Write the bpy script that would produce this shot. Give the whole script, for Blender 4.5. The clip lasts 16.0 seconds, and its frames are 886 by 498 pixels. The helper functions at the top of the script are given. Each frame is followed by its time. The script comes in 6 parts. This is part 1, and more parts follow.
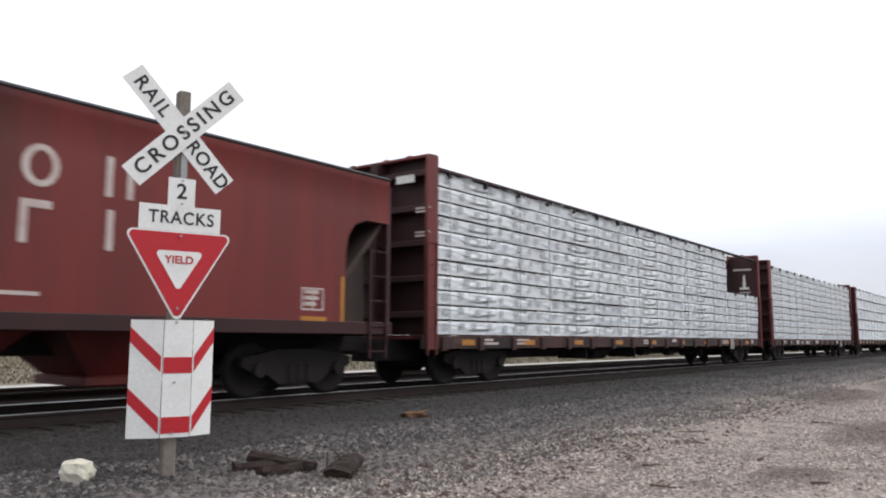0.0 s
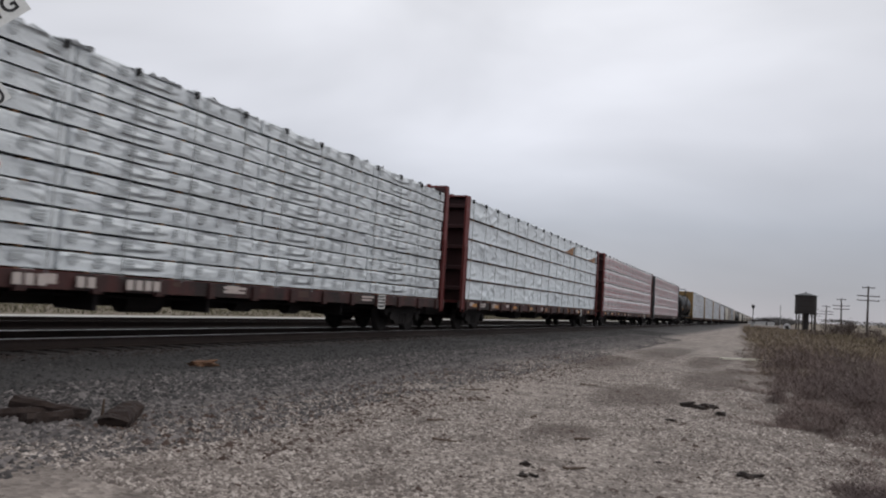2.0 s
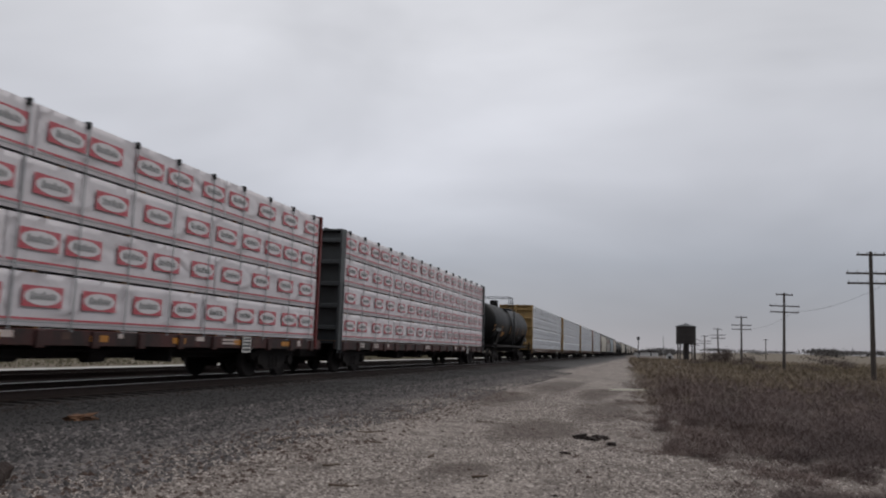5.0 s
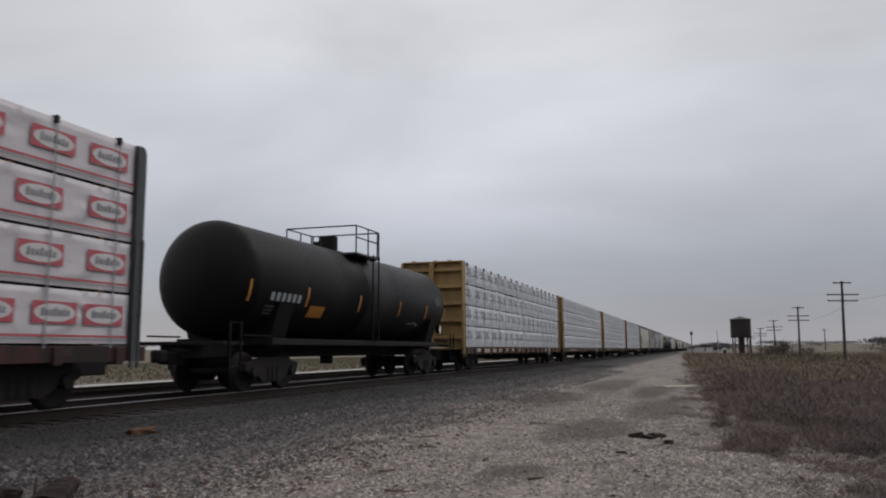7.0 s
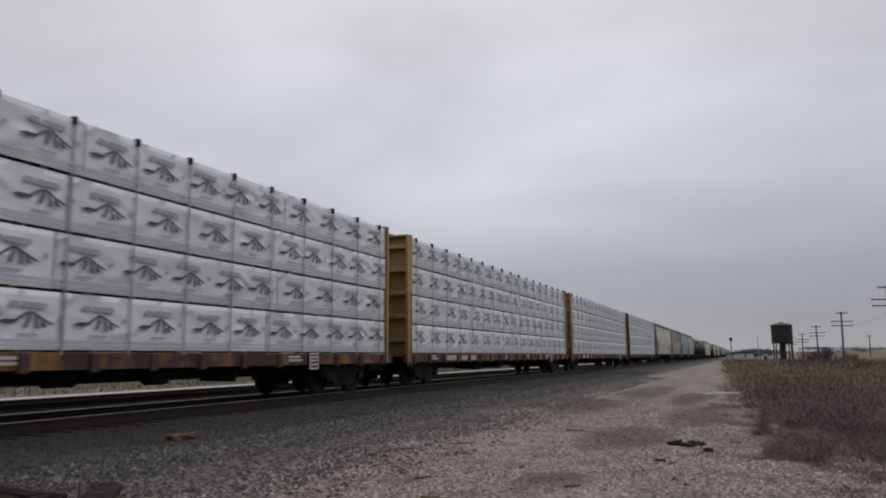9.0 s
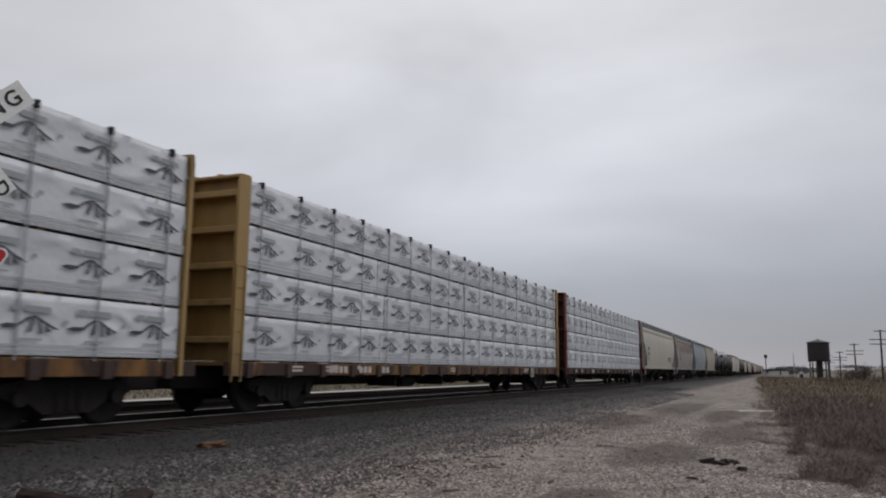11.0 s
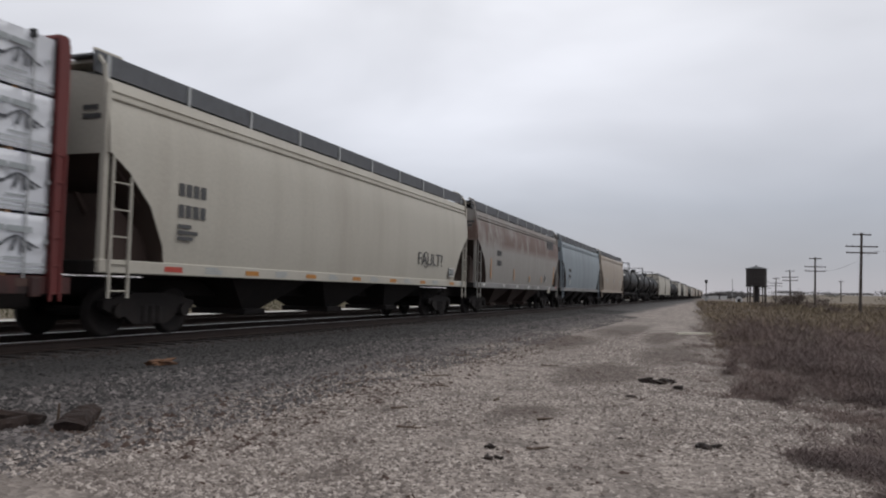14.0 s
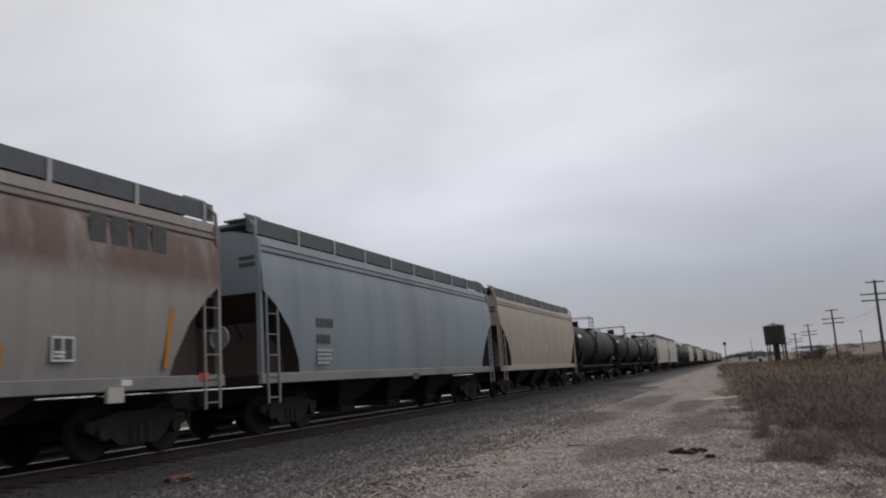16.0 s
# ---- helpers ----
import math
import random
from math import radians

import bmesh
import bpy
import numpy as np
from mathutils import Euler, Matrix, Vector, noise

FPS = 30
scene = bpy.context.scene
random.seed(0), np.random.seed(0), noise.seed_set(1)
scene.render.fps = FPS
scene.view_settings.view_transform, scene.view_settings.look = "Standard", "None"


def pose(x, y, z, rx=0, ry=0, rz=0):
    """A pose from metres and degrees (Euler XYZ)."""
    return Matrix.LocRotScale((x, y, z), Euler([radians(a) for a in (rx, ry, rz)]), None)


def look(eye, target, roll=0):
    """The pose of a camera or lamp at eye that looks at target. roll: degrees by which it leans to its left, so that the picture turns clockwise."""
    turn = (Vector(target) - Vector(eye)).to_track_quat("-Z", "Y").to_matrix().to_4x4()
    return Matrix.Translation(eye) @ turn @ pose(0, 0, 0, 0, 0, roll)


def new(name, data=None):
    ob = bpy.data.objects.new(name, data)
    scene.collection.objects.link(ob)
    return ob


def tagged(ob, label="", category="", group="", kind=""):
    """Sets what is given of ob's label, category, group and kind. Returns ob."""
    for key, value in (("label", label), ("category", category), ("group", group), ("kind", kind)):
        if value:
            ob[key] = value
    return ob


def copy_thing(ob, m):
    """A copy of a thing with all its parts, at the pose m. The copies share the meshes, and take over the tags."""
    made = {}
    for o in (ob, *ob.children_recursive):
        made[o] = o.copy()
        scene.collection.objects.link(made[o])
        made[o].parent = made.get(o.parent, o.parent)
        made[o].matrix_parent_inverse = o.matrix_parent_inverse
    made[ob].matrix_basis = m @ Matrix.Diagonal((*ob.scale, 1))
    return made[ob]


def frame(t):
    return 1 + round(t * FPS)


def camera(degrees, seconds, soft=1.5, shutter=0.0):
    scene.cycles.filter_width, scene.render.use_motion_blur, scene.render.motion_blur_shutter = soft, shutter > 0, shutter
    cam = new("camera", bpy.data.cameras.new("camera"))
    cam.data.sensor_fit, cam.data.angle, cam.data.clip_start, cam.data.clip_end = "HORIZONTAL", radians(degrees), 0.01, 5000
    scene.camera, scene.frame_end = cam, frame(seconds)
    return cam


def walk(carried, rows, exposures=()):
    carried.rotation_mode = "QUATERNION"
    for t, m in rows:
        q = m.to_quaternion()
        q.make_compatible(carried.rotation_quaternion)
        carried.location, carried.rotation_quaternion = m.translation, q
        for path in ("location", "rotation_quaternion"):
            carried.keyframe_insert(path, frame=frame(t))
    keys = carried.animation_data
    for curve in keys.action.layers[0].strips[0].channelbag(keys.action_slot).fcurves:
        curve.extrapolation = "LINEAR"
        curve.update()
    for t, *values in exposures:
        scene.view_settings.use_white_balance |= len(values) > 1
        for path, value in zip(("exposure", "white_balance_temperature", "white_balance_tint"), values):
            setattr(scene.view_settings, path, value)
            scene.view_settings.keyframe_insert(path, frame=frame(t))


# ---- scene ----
EYE = 1.40          # lens above the gravel
XC = -11.1          # centre line of the near track
ZR = 0.43           # top of its rails
HALF = 1.40         # half width of a flat car

# ---- camera: held by hand on one spot ----
cam = camera(59.6, 16.0, soft=2.0, shutter=0.14)
PATH = [
    (0.0, 37.24, 6.67, -0.28), (0.5, 34.35, 6.77, -2.35), (1.0, 25.83, 8.08, -3.10), (1.5, 24.05, 3.86, -2.03),
    (2.0, 22.49, 3.90, -3.74), (2.5, 21.01, 1.40, -4.26), (3.0, 19.91, 2.81, -1.28), (3.5, 19.27, 5.64, -0.82),
    (4.0, 20.49, 3.84, 0.16), (4.5, 17.87, 9.66, -2.87), (5.0, 14.76, 7.21, -1.90), (5.2, 14.02, 7.02, -1.44),
    (7.3, 20.84, 7.60, 0.99), (7.5, 22.20, 7.73, 1.35), (8.0, 20.53, 8.18, 0.16), (8.5, 19.28, 7.61, 0.07),
    (9.0, 21.00, 7.88, 0.21), (9.2, 20.43, 8.89, -0.07), (11.3, 23.81, 8.95, -0.33), (11.5, 24.09, 9.45, -0.15),
    (12.0, 20.32, 10.10, -0.91), (12.5, 19.03, 4.13, -0.63), (13.0, 18.81, 3.19, 0.77), (13.5, 19.51, 3.97, 0.22),
    (14.0, 19.47, 3.07, -1.34), (14.5, 23.12, 6.33, 3.33), (15.0, 20.31, 7.50, 3.37), (15.5, 17.70, 9.05, 3.95),
    (16.0, 20.70, 9.54, 3.93)]
EXPO = [(0.0, 0.74), (0.5, 0.35), (1.0, 0.10), (2.0, 0.0), (3.5, 0.12), (4.0, -0.03), (4.5, 0.05), (5.0, -0.25), (7.5, -0.28), (9.0, -0.28), (11.5, -0.24), (12.0, -0.26), (12.5, -0.30), (13.0, -0.18), (13.5, 0.03), (14.0, 0.04), (14.5, 0.08), (15.0, 0.0), (15.5, 0.03), (16.0, -0.15)]
walk(cam, [(t, pose(0, 0, EYE, 90 + p, r, y)) for t, y, p, r in PATH], EXPO)


# ---- world and sun: a bright overcast ----
def make_world():
    w = bpy.data.worlds.new("overcast")
    scene.world = w
    w.use_nodes = True
    nt = w.node_tree
    nt.nodes.clear()
    N, K = nt.nodes.new, nt.links.new
    sky = N("ShaderNodeTexSky")
    sky.sky_type, sky.sun_disc = "NISHITA", False
    sky.sun_elevation, sky.sun_rotation = radians(42), radians(-60)
    co = N("ShaderNodeTexCoord")
    sep = N("ShaderNodeSeparateXYZ")
    K(co.outputs["Generated"], sep.inputs[0])
    ramp = N("ShaderNodeValToRGB")
    K(sep.outputs["Z"], ramp.inputs[0])
    cols = [(0.0, (0.465, 0.455, 0.495)), (0.04, (0.43, 0.435, 0.485)), (0.11, (0.45, 0.468, 0.525)), (0.22, (0.66, 0.67, 0.725)),
            (0.38, (0.74, 0.745, 0.785)), (0.7, (0.86, 0.86, 0.89))]
    el = ramp.color_ramp.elements
    while len(el) < len(cols):
        el.new(0.5)
    for e, (p, c) in zip(el, cols):
        e.position, e.color = p, (*c, 1)
    # soft cloud shapes, stretched along the horizon
    mp = N("ShaderNodeMapping")
    mp.inputs["Scale"].default_value = (1.2, 1.2, 3.0)
    K(co.outputs["Generated"], mp.inputs[0])
    nz = N("ShaderNodeTexNoise")
    nz.inputs["Scale"].default_value, nz.inputs["Detail"].default_value = 1.7, 4.0
    nz.inputs["Roughness"].default_value, nz.inputs["Distortion"].default_value = 0.5, 0.3
    K(mp.outputs[0], nz.inputs["Vector"])
    mr = N("ShaderNodeMapRange")
    for i, v in enumerate((0.3, 0.7, 0.82, 1.11)):
        mr.inputs[i + 1].default_value = v
    K(nz.outputs["Fac"], mr.inputs[0])
    mul = N("ShaderNodeMix")
    mul.data_type, mul.blend_type = "RGBA", "MULTIPLY"
    mul.inputs[0].default_value = 1.0
    K(ramp.outputs[0], mul.inputs[6])
    K(mr.outputs[0], mul.inputs[7])
    # the cloud is thinnest, and brightest, in one broad part of the sky down the line
    dot = N("ShaderNodeVectorMath")
    dot.operation = "DOT_PRODUCT"
    dot.inputs[1].default_value = (-0.30, 0.85, 0.43)
    K(co.outputs["Generated"], dot.inputs[0])
    thin = N("ShaderNodeMapRange")
    thin.interpolation_type = "SMOOTHSTEP"
    for i, v in enumerate((0.88, 1.0, 0.97, 1.11)):
        thin.inputs[i + 1].default_value = v
    K(dot.outputs["Value"], thin.inputs[0])
    mul2 = N("ShaderNodeMix")
    mul2.data_type, mul2.blend_type = "RGBA", "MULTIPLY"
    mul2.inputs[0].default_value = 1.0
    K(mul.outputs[2], mul2.inputs[6])
    K(thin.outputs[0], mul2.inputs[7])
    b1, b2, add, out = N("ShaderNodeBackground"), N("ShaderNodeBackground"), N("ShaderNodeAddShader"), N("ShaderNodeOutputWorld")
    b1.inputs[1].default_value, b2.inputs[1].default_value = 0.008, 1.0
    K(sky.outputs[0], b1.inputs[0])
    K(mul2.outputs[2], b2.inputs[0])
    K(b1.outputs[0], add.inputs[0])
    K(b2.outputs[0], add.inputs[1])
    K(add.outputs[0], out.inputs[0])
    sun = bpy.data.lights.new("sun", "SUN")
    sun.energy, sun.angle, sun.color = 0.8, radians(25), (1.0, 0.97, 0.93)
    new("sun", sun).matrix_world = look((45, 60, 65), (0, 20, 0))


make_world()


# ---- materials ----
def shader(name):
    m = bpy.data.materials.new(name)
    m.use_nodes = True
    nt = m.node_tree
    return m, nt, nt.nodes["Principled BSDF"]


def noise_node(nt, scale, detail=4.0, stretch=(1, 1, 1), rough=0.6):
    co, mp, nz = nt.nodes.new("ShaderNodeTexCoord"), nt.nodes.new("ShaderNodeMapping"), nt.nodes.new("ShaderNodeTexNoise")
    mp.inputs["Scale"].default_value = stretch
    nz.inputs["Scale"].default_value, nz.inputs["Detail"].default_value, nz.inputs["Roughness"].default_value = scale, detail, rough
    nt.links.new(co.outputs["Object"], mp.inputs[0])
    nt.links.new(mp.outputs[0], nz.inputs["Vector"])
    return nz.outputs["Fac"]


def ranged(nt, value, a, b, c=0.0, d=1.0):
    mr = nt.nodes.new("ShaderNodeMapRange")
    for i, v in enumerate((a, b, c, d)):
        mr.inputs[i + 1].default_value = v
    nt.links.new(value, mr.inputs[0])
    return mr.outputs[0]


def mixed(nt, fac, a, b, blend="MIX"):
    mx = nt.nodes.new("ShaderNodeMix")
    mx.data_type, mx.blend_type = "RGBA", blend
    for socket, v in ((0, fac), (6, a), (7, b)):
        if isinstance(v, (int, float)):
            mx.inputs[socket].default_value = v
        elif isinstance(v, tuple):
            mx.inputs[socket].default_value = (*v, 1)
        else:
            nt.links.new(v, mx.inputs[socket])
    return mx.outputs[2]


def bumped(nt, bsdf, height, strength, distance):
    bp = nt.nodes.new("ShaderNodeBump")
    bp.inputs["Strength"].default_value, bp.inputs["Distance"].default_value = strength, distance
    nt.links.new(height, bp.inputs["Height"])
    nt.links.new(bp.outputs[0], bsdf.inputs["Normal"])


def worn(name, base, dirt, amount=0.4, rough=0.6, metal=0.0, scale=1.2, fine=25.0, bump=0.15, stretch=(1, 1, 1), sharp=(0.45, 0.75)):
    """A surface with stains at one scale and grain at a finer one."""
    m, nt, b = shader(name)
    big = ranged(nt, noise_node(nt, scale, 6, stretch), sharp[0], sharp[1], 0.0, amount)
    grain = noise_node(nt, fine, 5)
    col = mixed(nt, big, base, dirt)
    col = mixed(nt, 1.0, col, mixed(nt, grain, (0.78, 0.78, 0.78), (1.12, 1.12, 1.12)), "MULTIPLY")
    nt.links.new(col, b.inputs["Base Color"])
    nt.links.new(ranged(nt, grain, 0.3, 0.7, rough - 0.1, min(1.0, rough + 0.1)), b.inputs["Roughness"])
    b.inputs["Metallic"].default_value = metal
    b.inputs["Specular IOR Level"].default_value = 0.15 if base[0] < 0.01 else 0.35
    bumped(nt, b, grain, bump, 0.01)
    return m


def wrap_material(name, base, tint, fold=1.5, depth=0.12, stretch=(1, 0.75, 1.3)):
    """Woven plastic lumber wrap: creases at two sizes, their shade put into the colour, and a faint change of tone from
    bundle to bundle.
    """
    m, nt, b = shader(name)
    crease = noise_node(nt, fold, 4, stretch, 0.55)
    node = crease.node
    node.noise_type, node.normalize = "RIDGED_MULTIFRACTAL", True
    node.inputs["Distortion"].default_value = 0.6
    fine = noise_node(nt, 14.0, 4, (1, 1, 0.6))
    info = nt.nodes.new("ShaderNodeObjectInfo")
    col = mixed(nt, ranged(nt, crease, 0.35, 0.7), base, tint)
    col = mixed(nt, 1.0, col, mixed(nt, info.outputs["Random"], (0.9, 0.9, 0.91), (1.03, 1.03, 1.03)), "MULTIPLY")
    col = mixed(nt, 1.0, col, mixed(nt, fine, (0.9, 0.9, 0.9), (1.06, 1.06, 1.06)), "MULTIPLY")
    nt.links.new(col, b.inputs["Base Color"])
    b.inputs["Roughness"].default_value = 0.42
    nt.links.new(ranged(nt, fine, 0.3, 0.7, 0.33, 0.52), b.inputs["Roughness"])
    bumped(nt, b, mixed(nt, 0.12, crease, fine), 0.75, depth)
    return m


def rusty_material():
    """Grey hopper paint, rusted brown in a ragged band along the upper side."""
    m, nt, b = shader("grey_paint_rusted_along_the_top")
    co, sep = nt.nodes.new("ShaderNodeTexCoord"), nt.nodes.new("ShaderNodeSeparateXYZ")
    nt.links.new(co.outputs["Object"], sep.inputs[0])
    blot = noise_node(nt, 0.75, 7, (1, 1.1, 0.5), 0.68)
    streak = noise_node(nt, 2.2, 4, (1, 2.5, 0.12))
    low, high = ranged(nt, sep.outputs["Z"], 2.85, 3.25), ranged(nt, sep.outputs["Z"], 3.95, 4.12, 1.0, 0.35)
    mb = nt.nodes.new("ShaderNodeMath")
    mb.operation = "MULTIPLY"
    nt.links.new(low, mb.inputs[0])
    nt.links.new(high, mb.inputs[1])
    band = mb.outputs[0]
    ma = nt.nodes.new("ShaderNodeMath")
    ma.operation = "MULTIPLY"
    nt.links.new(ranged(nt, blot, 0.37, 0.52, 0, 0.92), ma.inputs[0])
    nt.links.new(band, ma.inputs[1])
    grain = noise_node(nt, 16, 5)
    col = mixed(nt, ranged(nt, streak, 0.4, 0.75, 0, 0.45), (0.265, 0.252, 0.235), (0.155, 0.135, 0.118))
    col = mixed(nt, ma.outputs[0], col, mixed(nt, streak, (0.085, 0.043, 0.035), (0.16, 0.098, 0.078)))
    col = mixed(nt, 1.0, col, mixed(nt, grain, (0.82, 0.82, 0.82), (1.1, 1.1, 1.1)), "MULTIPLY")
    nt.links.new(col, b.inputs["Base Color"])
    b.inputs["Roughness"].default_value = 0.65
    bumped(nt, b, grain, 0.1, 0.01)
    return m


M = {}
M["red"] = worn("oxide_red_paint", (0.135, 0.027, 0.025), (0.055, 0.018, 0.017), 0.7, 0.6, 0, 0.9, 30, 0.12, (1, 1, 0.35))
# the oxide red darkened for dirt and for shade between the cars
M["red_dark"] = worn("dark_shaded_oxide_paint", (0.036, 0.011, 0.0115), (0.015, 0.0085, 0.0085), 0.7, 0.62, 0, 1.1, 30, 0.12, (1, 1, 0.4))
M["sill_red"] = worn("rust_mottled_red_sill", (0.062, 0.021, 0.019), (0.02, 0.014, 0.013), 0.95, 0.65, 0, 0.9, 22, 0.15, (1, 1.4, 0.6), (0.4, 0.56))
M["hopper_red"] = worn("hopper_red_paint", (0.158, 0.0225, 0.0195), (0.05, 0.0145, 0.0135), 0.8, 0.55, 0, 0.55, 18, 0.08, (1, 1.3, 0.14), (0.42, 0.7))
M["yellow"] = worn("yellow_car_paint", (0.33, 0.215, 0.085), (0.10, 0.065, 0.036), 0.85, 0.6, 0, 1.0, 28, 0.12, (1, 1, 0.4))
M["sill_yellow"] = worn("rusted_yellow_sill", (0.22, 0.105, 0.03), (0.034, 0.018, 0.014), 0.97, 0.65, 0, 0.8, 22, 0.15, (1, 1.4, 0.6), (0.38, 0.53))
M["grey_car"] = worn("dark_grey_car_paint", (0.07, 0.075, 0.078), (0.03, 0.03, 0.03), 0.6, 0.6, 0, 1.2, 28, 0.12, (1, 1, 0.4))
M["black"] = worn("black_tank_paint", (0.006, 0.0058, 0.006), (0.016, 0.0135, 0.012), 0.6, 0.5, 0, 0.6, 16, 0.05, (1, 1, 0.5))
M["under"] = worn("grimy_undercarriage", (0.012, 0.0095, 0.0093), (0.024, 0.018, 0.016), 0.6, 0.9, 0.0, 2.5, 30, 0.25)
M["slope"] = worn("brown_brake_dust", (0.06, 0.041, 0.035), (0.035, 0.025, 0.022), 0.6, 0.9, 0, 1.2, 20, 0.15)
M["steel"] = worn("polished_wheel_tread", (0.42, 0.41, 0.40), (0.18, 0.15, 0.13), 0.5, 0.35, 0.9, 4, 40, 0.05)
M["tan"] = worn("pale_tan_hopper_paint", (0.44, 0.415, 0.36), (0.29, 0.255, 0.21), 0.55, 0.55, 0, 0.5, 14, 0.06, (1, 1.3, 0.16))
M["tan_warm"] = worn("warm_tan_hopper_paint", (0.335, 0.285, 0.235), (0.20, 0.155, 0.125), 0.55, 0.55, 0, 0.5, 14, 0.06, (1, 1.3, 0.16))
M["rusty"] = rusty_material()
M["blue"] = worn("pale_blue_hopper_paint", (0.215, 0.252, 0.278), (0.115, 0.125, 0.135), 0.7, 0.5, 0, 0.5, 14, 0.05, (1, 1.3, 0.16))
M["walk"] = worn("grey_roof_walk", (0.085, 0.09, 0.095), (0.05, 0.045, 0.04), 0.5, 0.7, 0.3, 3, 40, 0.3)
M["grating"] = worn("grey_steel_grating", (0.105, 0.11, 0.12), (0.06, 0.06, 0.064), 0.5, 0.6, 0.2, 3, 60, 0.3)
M["galv"] = worn("galvanised_steel", (0.36, 0.37, 0.37), (0.22, 0.21, 0.2), 0.5, 0.5, 0.5, 6, 60, 0.1)
M["white"] = worn("white_stencil_paint", (0.66, 0.65, 0.62), (0.4, 0.38, 0.35), 0.5, 0.6, 0, 5, 40, 0.05)
M["off_white"] = worn("faded_white_lettering", (0.50, 0.44, 0.41), (0.30, 0.16, 0.14), 0.55, 0.6, 0, 3, 30, 0.05)
M["dark_print"] = worn("dark_stencil_paint", (0.06, 0.06, 0.062), (0.12, 0.12, 0.12), 0.4, 0.6, 0, 8, 40, 0.05)
M["amber"] = worn("amber_reflector", (0.42, 0.18, 0.03), (0.2, 0.085, 0.025), 0.5, 0.35, 0, 9, 60, 0.05)
M["red_plate"] = worn("red_reflector", (0.42, 0.06, 0.04), (0.2, 0.05, 0.04), 0.5, 0.4, 0, 9, 60, 0.05)
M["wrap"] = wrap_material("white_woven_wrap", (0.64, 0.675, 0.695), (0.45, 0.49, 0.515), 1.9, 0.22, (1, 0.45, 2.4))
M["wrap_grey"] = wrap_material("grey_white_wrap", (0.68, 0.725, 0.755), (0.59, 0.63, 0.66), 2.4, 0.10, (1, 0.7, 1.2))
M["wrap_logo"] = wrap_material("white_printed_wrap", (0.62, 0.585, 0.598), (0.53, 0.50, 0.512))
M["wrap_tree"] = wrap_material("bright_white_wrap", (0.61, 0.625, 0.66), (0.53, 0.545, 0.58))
M["print_grey"] = worn("grey_wrap_print", (0.31, 0.335, 0.345), (0.42, 0.44, 0.45), 0.6, 0.45, 0, 6, 30, 0.05)
M["print_pale"] = worn("pale_grey_wrap_print", (0.40, 0.425, 0.44), (0.55, 0.57, 0.585), 0.7, 0.45, 0, 3, 30, 0.05)
M["print_red"] = worn("red_wrap_print", (0.45, 0.095, 0.115), (0.54, 0.2, 0.22), 0.5, 0.45, 0, 5, 30, 0.05)
M["print_text"] = worn("grey_green_lettering", (0.16, 0.165, 0.16), (0.33, 0.33, 0.33), 0.6, 0.45, 0, 6, 30, 0.05)
M["print_dark"] = worn("charcoal_wrap_print", (0.06, 0.063, 0.072), (0.15, 0.158, 0.172), 0.5, 0.45, 0, 6, 30, 0.05)
M["print_white"] = worn("white_wrap_print", (0.62, 0.59, 0.60), (0.52, 0.51, 0.52), 0.5, 0.45, 0, 5, 30, 0.05)
M["strap"] = worn("grey_load_strap", (0.34, 0.35, 0.36), (0.2, 0.2, 0.2), 0.5, 0.6, 0.2, 4, 40, 0.1)
M["rubber"] = worn("black_corner_guard", (0.02, 0.02, 0.021), (0.05, 0.05, 0.05), 0.4, 0.7, 0, 6, 40, 0.1)
M["lumber"] = worn("sawn_softwood", (0.40, 0.22, 0.11), (0.24, 0.12, 0.06), 0.6, 0.7, 0, 3, 20, 0.3, (1, 0.1, 6))
M["rail"] = worn("rusty_rail_side", (0.028, 0.018, 0.015), (0.014, 0.011, 0.01), 0.6, 0.75, 0.2, 3, 40, 0.2)
M["rail_top"] = worn("polished_rail_head", (0.50, 0.49, 0.49), (0.32, 0.30, 0.29), 0.5, 0.36, 0.9, 2, 30, 0.03, (1, 0.1, 1))
M["tie"] = worn("creosoted_wooden_tie", (0.021, 0.0175, 0.0165), (0.044, 0.036, 0.033), 0.6, 0.85, 0, 2, 25, 0.5, (0.3, 2, 2))
M["sign_white"] = worn("white_sign_sheet", (0.76, 0.77, 0.76), (0.52, 0.52, 0.49), 0.35, 0.45, 0, 3, 40, 0.03)
M["sign_red"] = worn("red_sign_sheet", (0.46, 0.018, 0.028), (0.36, 0.03, 0.035), 0.4, 0.42, 0, 3, 40, 0.03)
M["sign_black"] = worn("black_sign_lettering", (0.018, 0.018, 0.02), (0.05, 0.05, 0.05), 0.4, 0.5, 0, 8, 40, 0.03)
M["post_wood"] = worn("weathered_grey_post", (0.20, 0.175, 0.15), (0.10, 0.085, 0.07), 0.6, 0.85, 0, 3, 25, 0.5, (5, 5, 0.5))
M["pole"] = worn("dark_pole_wood", (0.055, 0.045, 0.04), (0.10, 0.085, 0.075), 0.5, 0.85, 0, 2, 15, 0.4, (4, 4, 0.4))
M["tank_wood"] = worn("dark_tank_boards", (0.03, 0.026, 0.026), (0.055, 0.045, 0.04), 0.5, 0.8, 0, 1, 8, 0.3, (3, 3, 0.2))
M["mat"] = worn("rotten_brown_timber", (0.022, 0.0135, 0.011), (0.046, 0.030, 0.023), 0.6, 0.9, 0, 4, 25, 0.7, (1, 6, 6))
M["dunnage"] = worn("dark_brown_dunnage", (0.085, 0.05, 0.042), (0.045, 0.03, 0.026), 0.6, 0.85, 0, 3, 25, 0.3, (1, 0.3, 4))
M["chips"] = worn("brown_bark_chips", (0.06, 0.037, 0.028), (0.03, 0.02, 0.016), 0.6, 0.9, 0, 6, 30, 0.5)
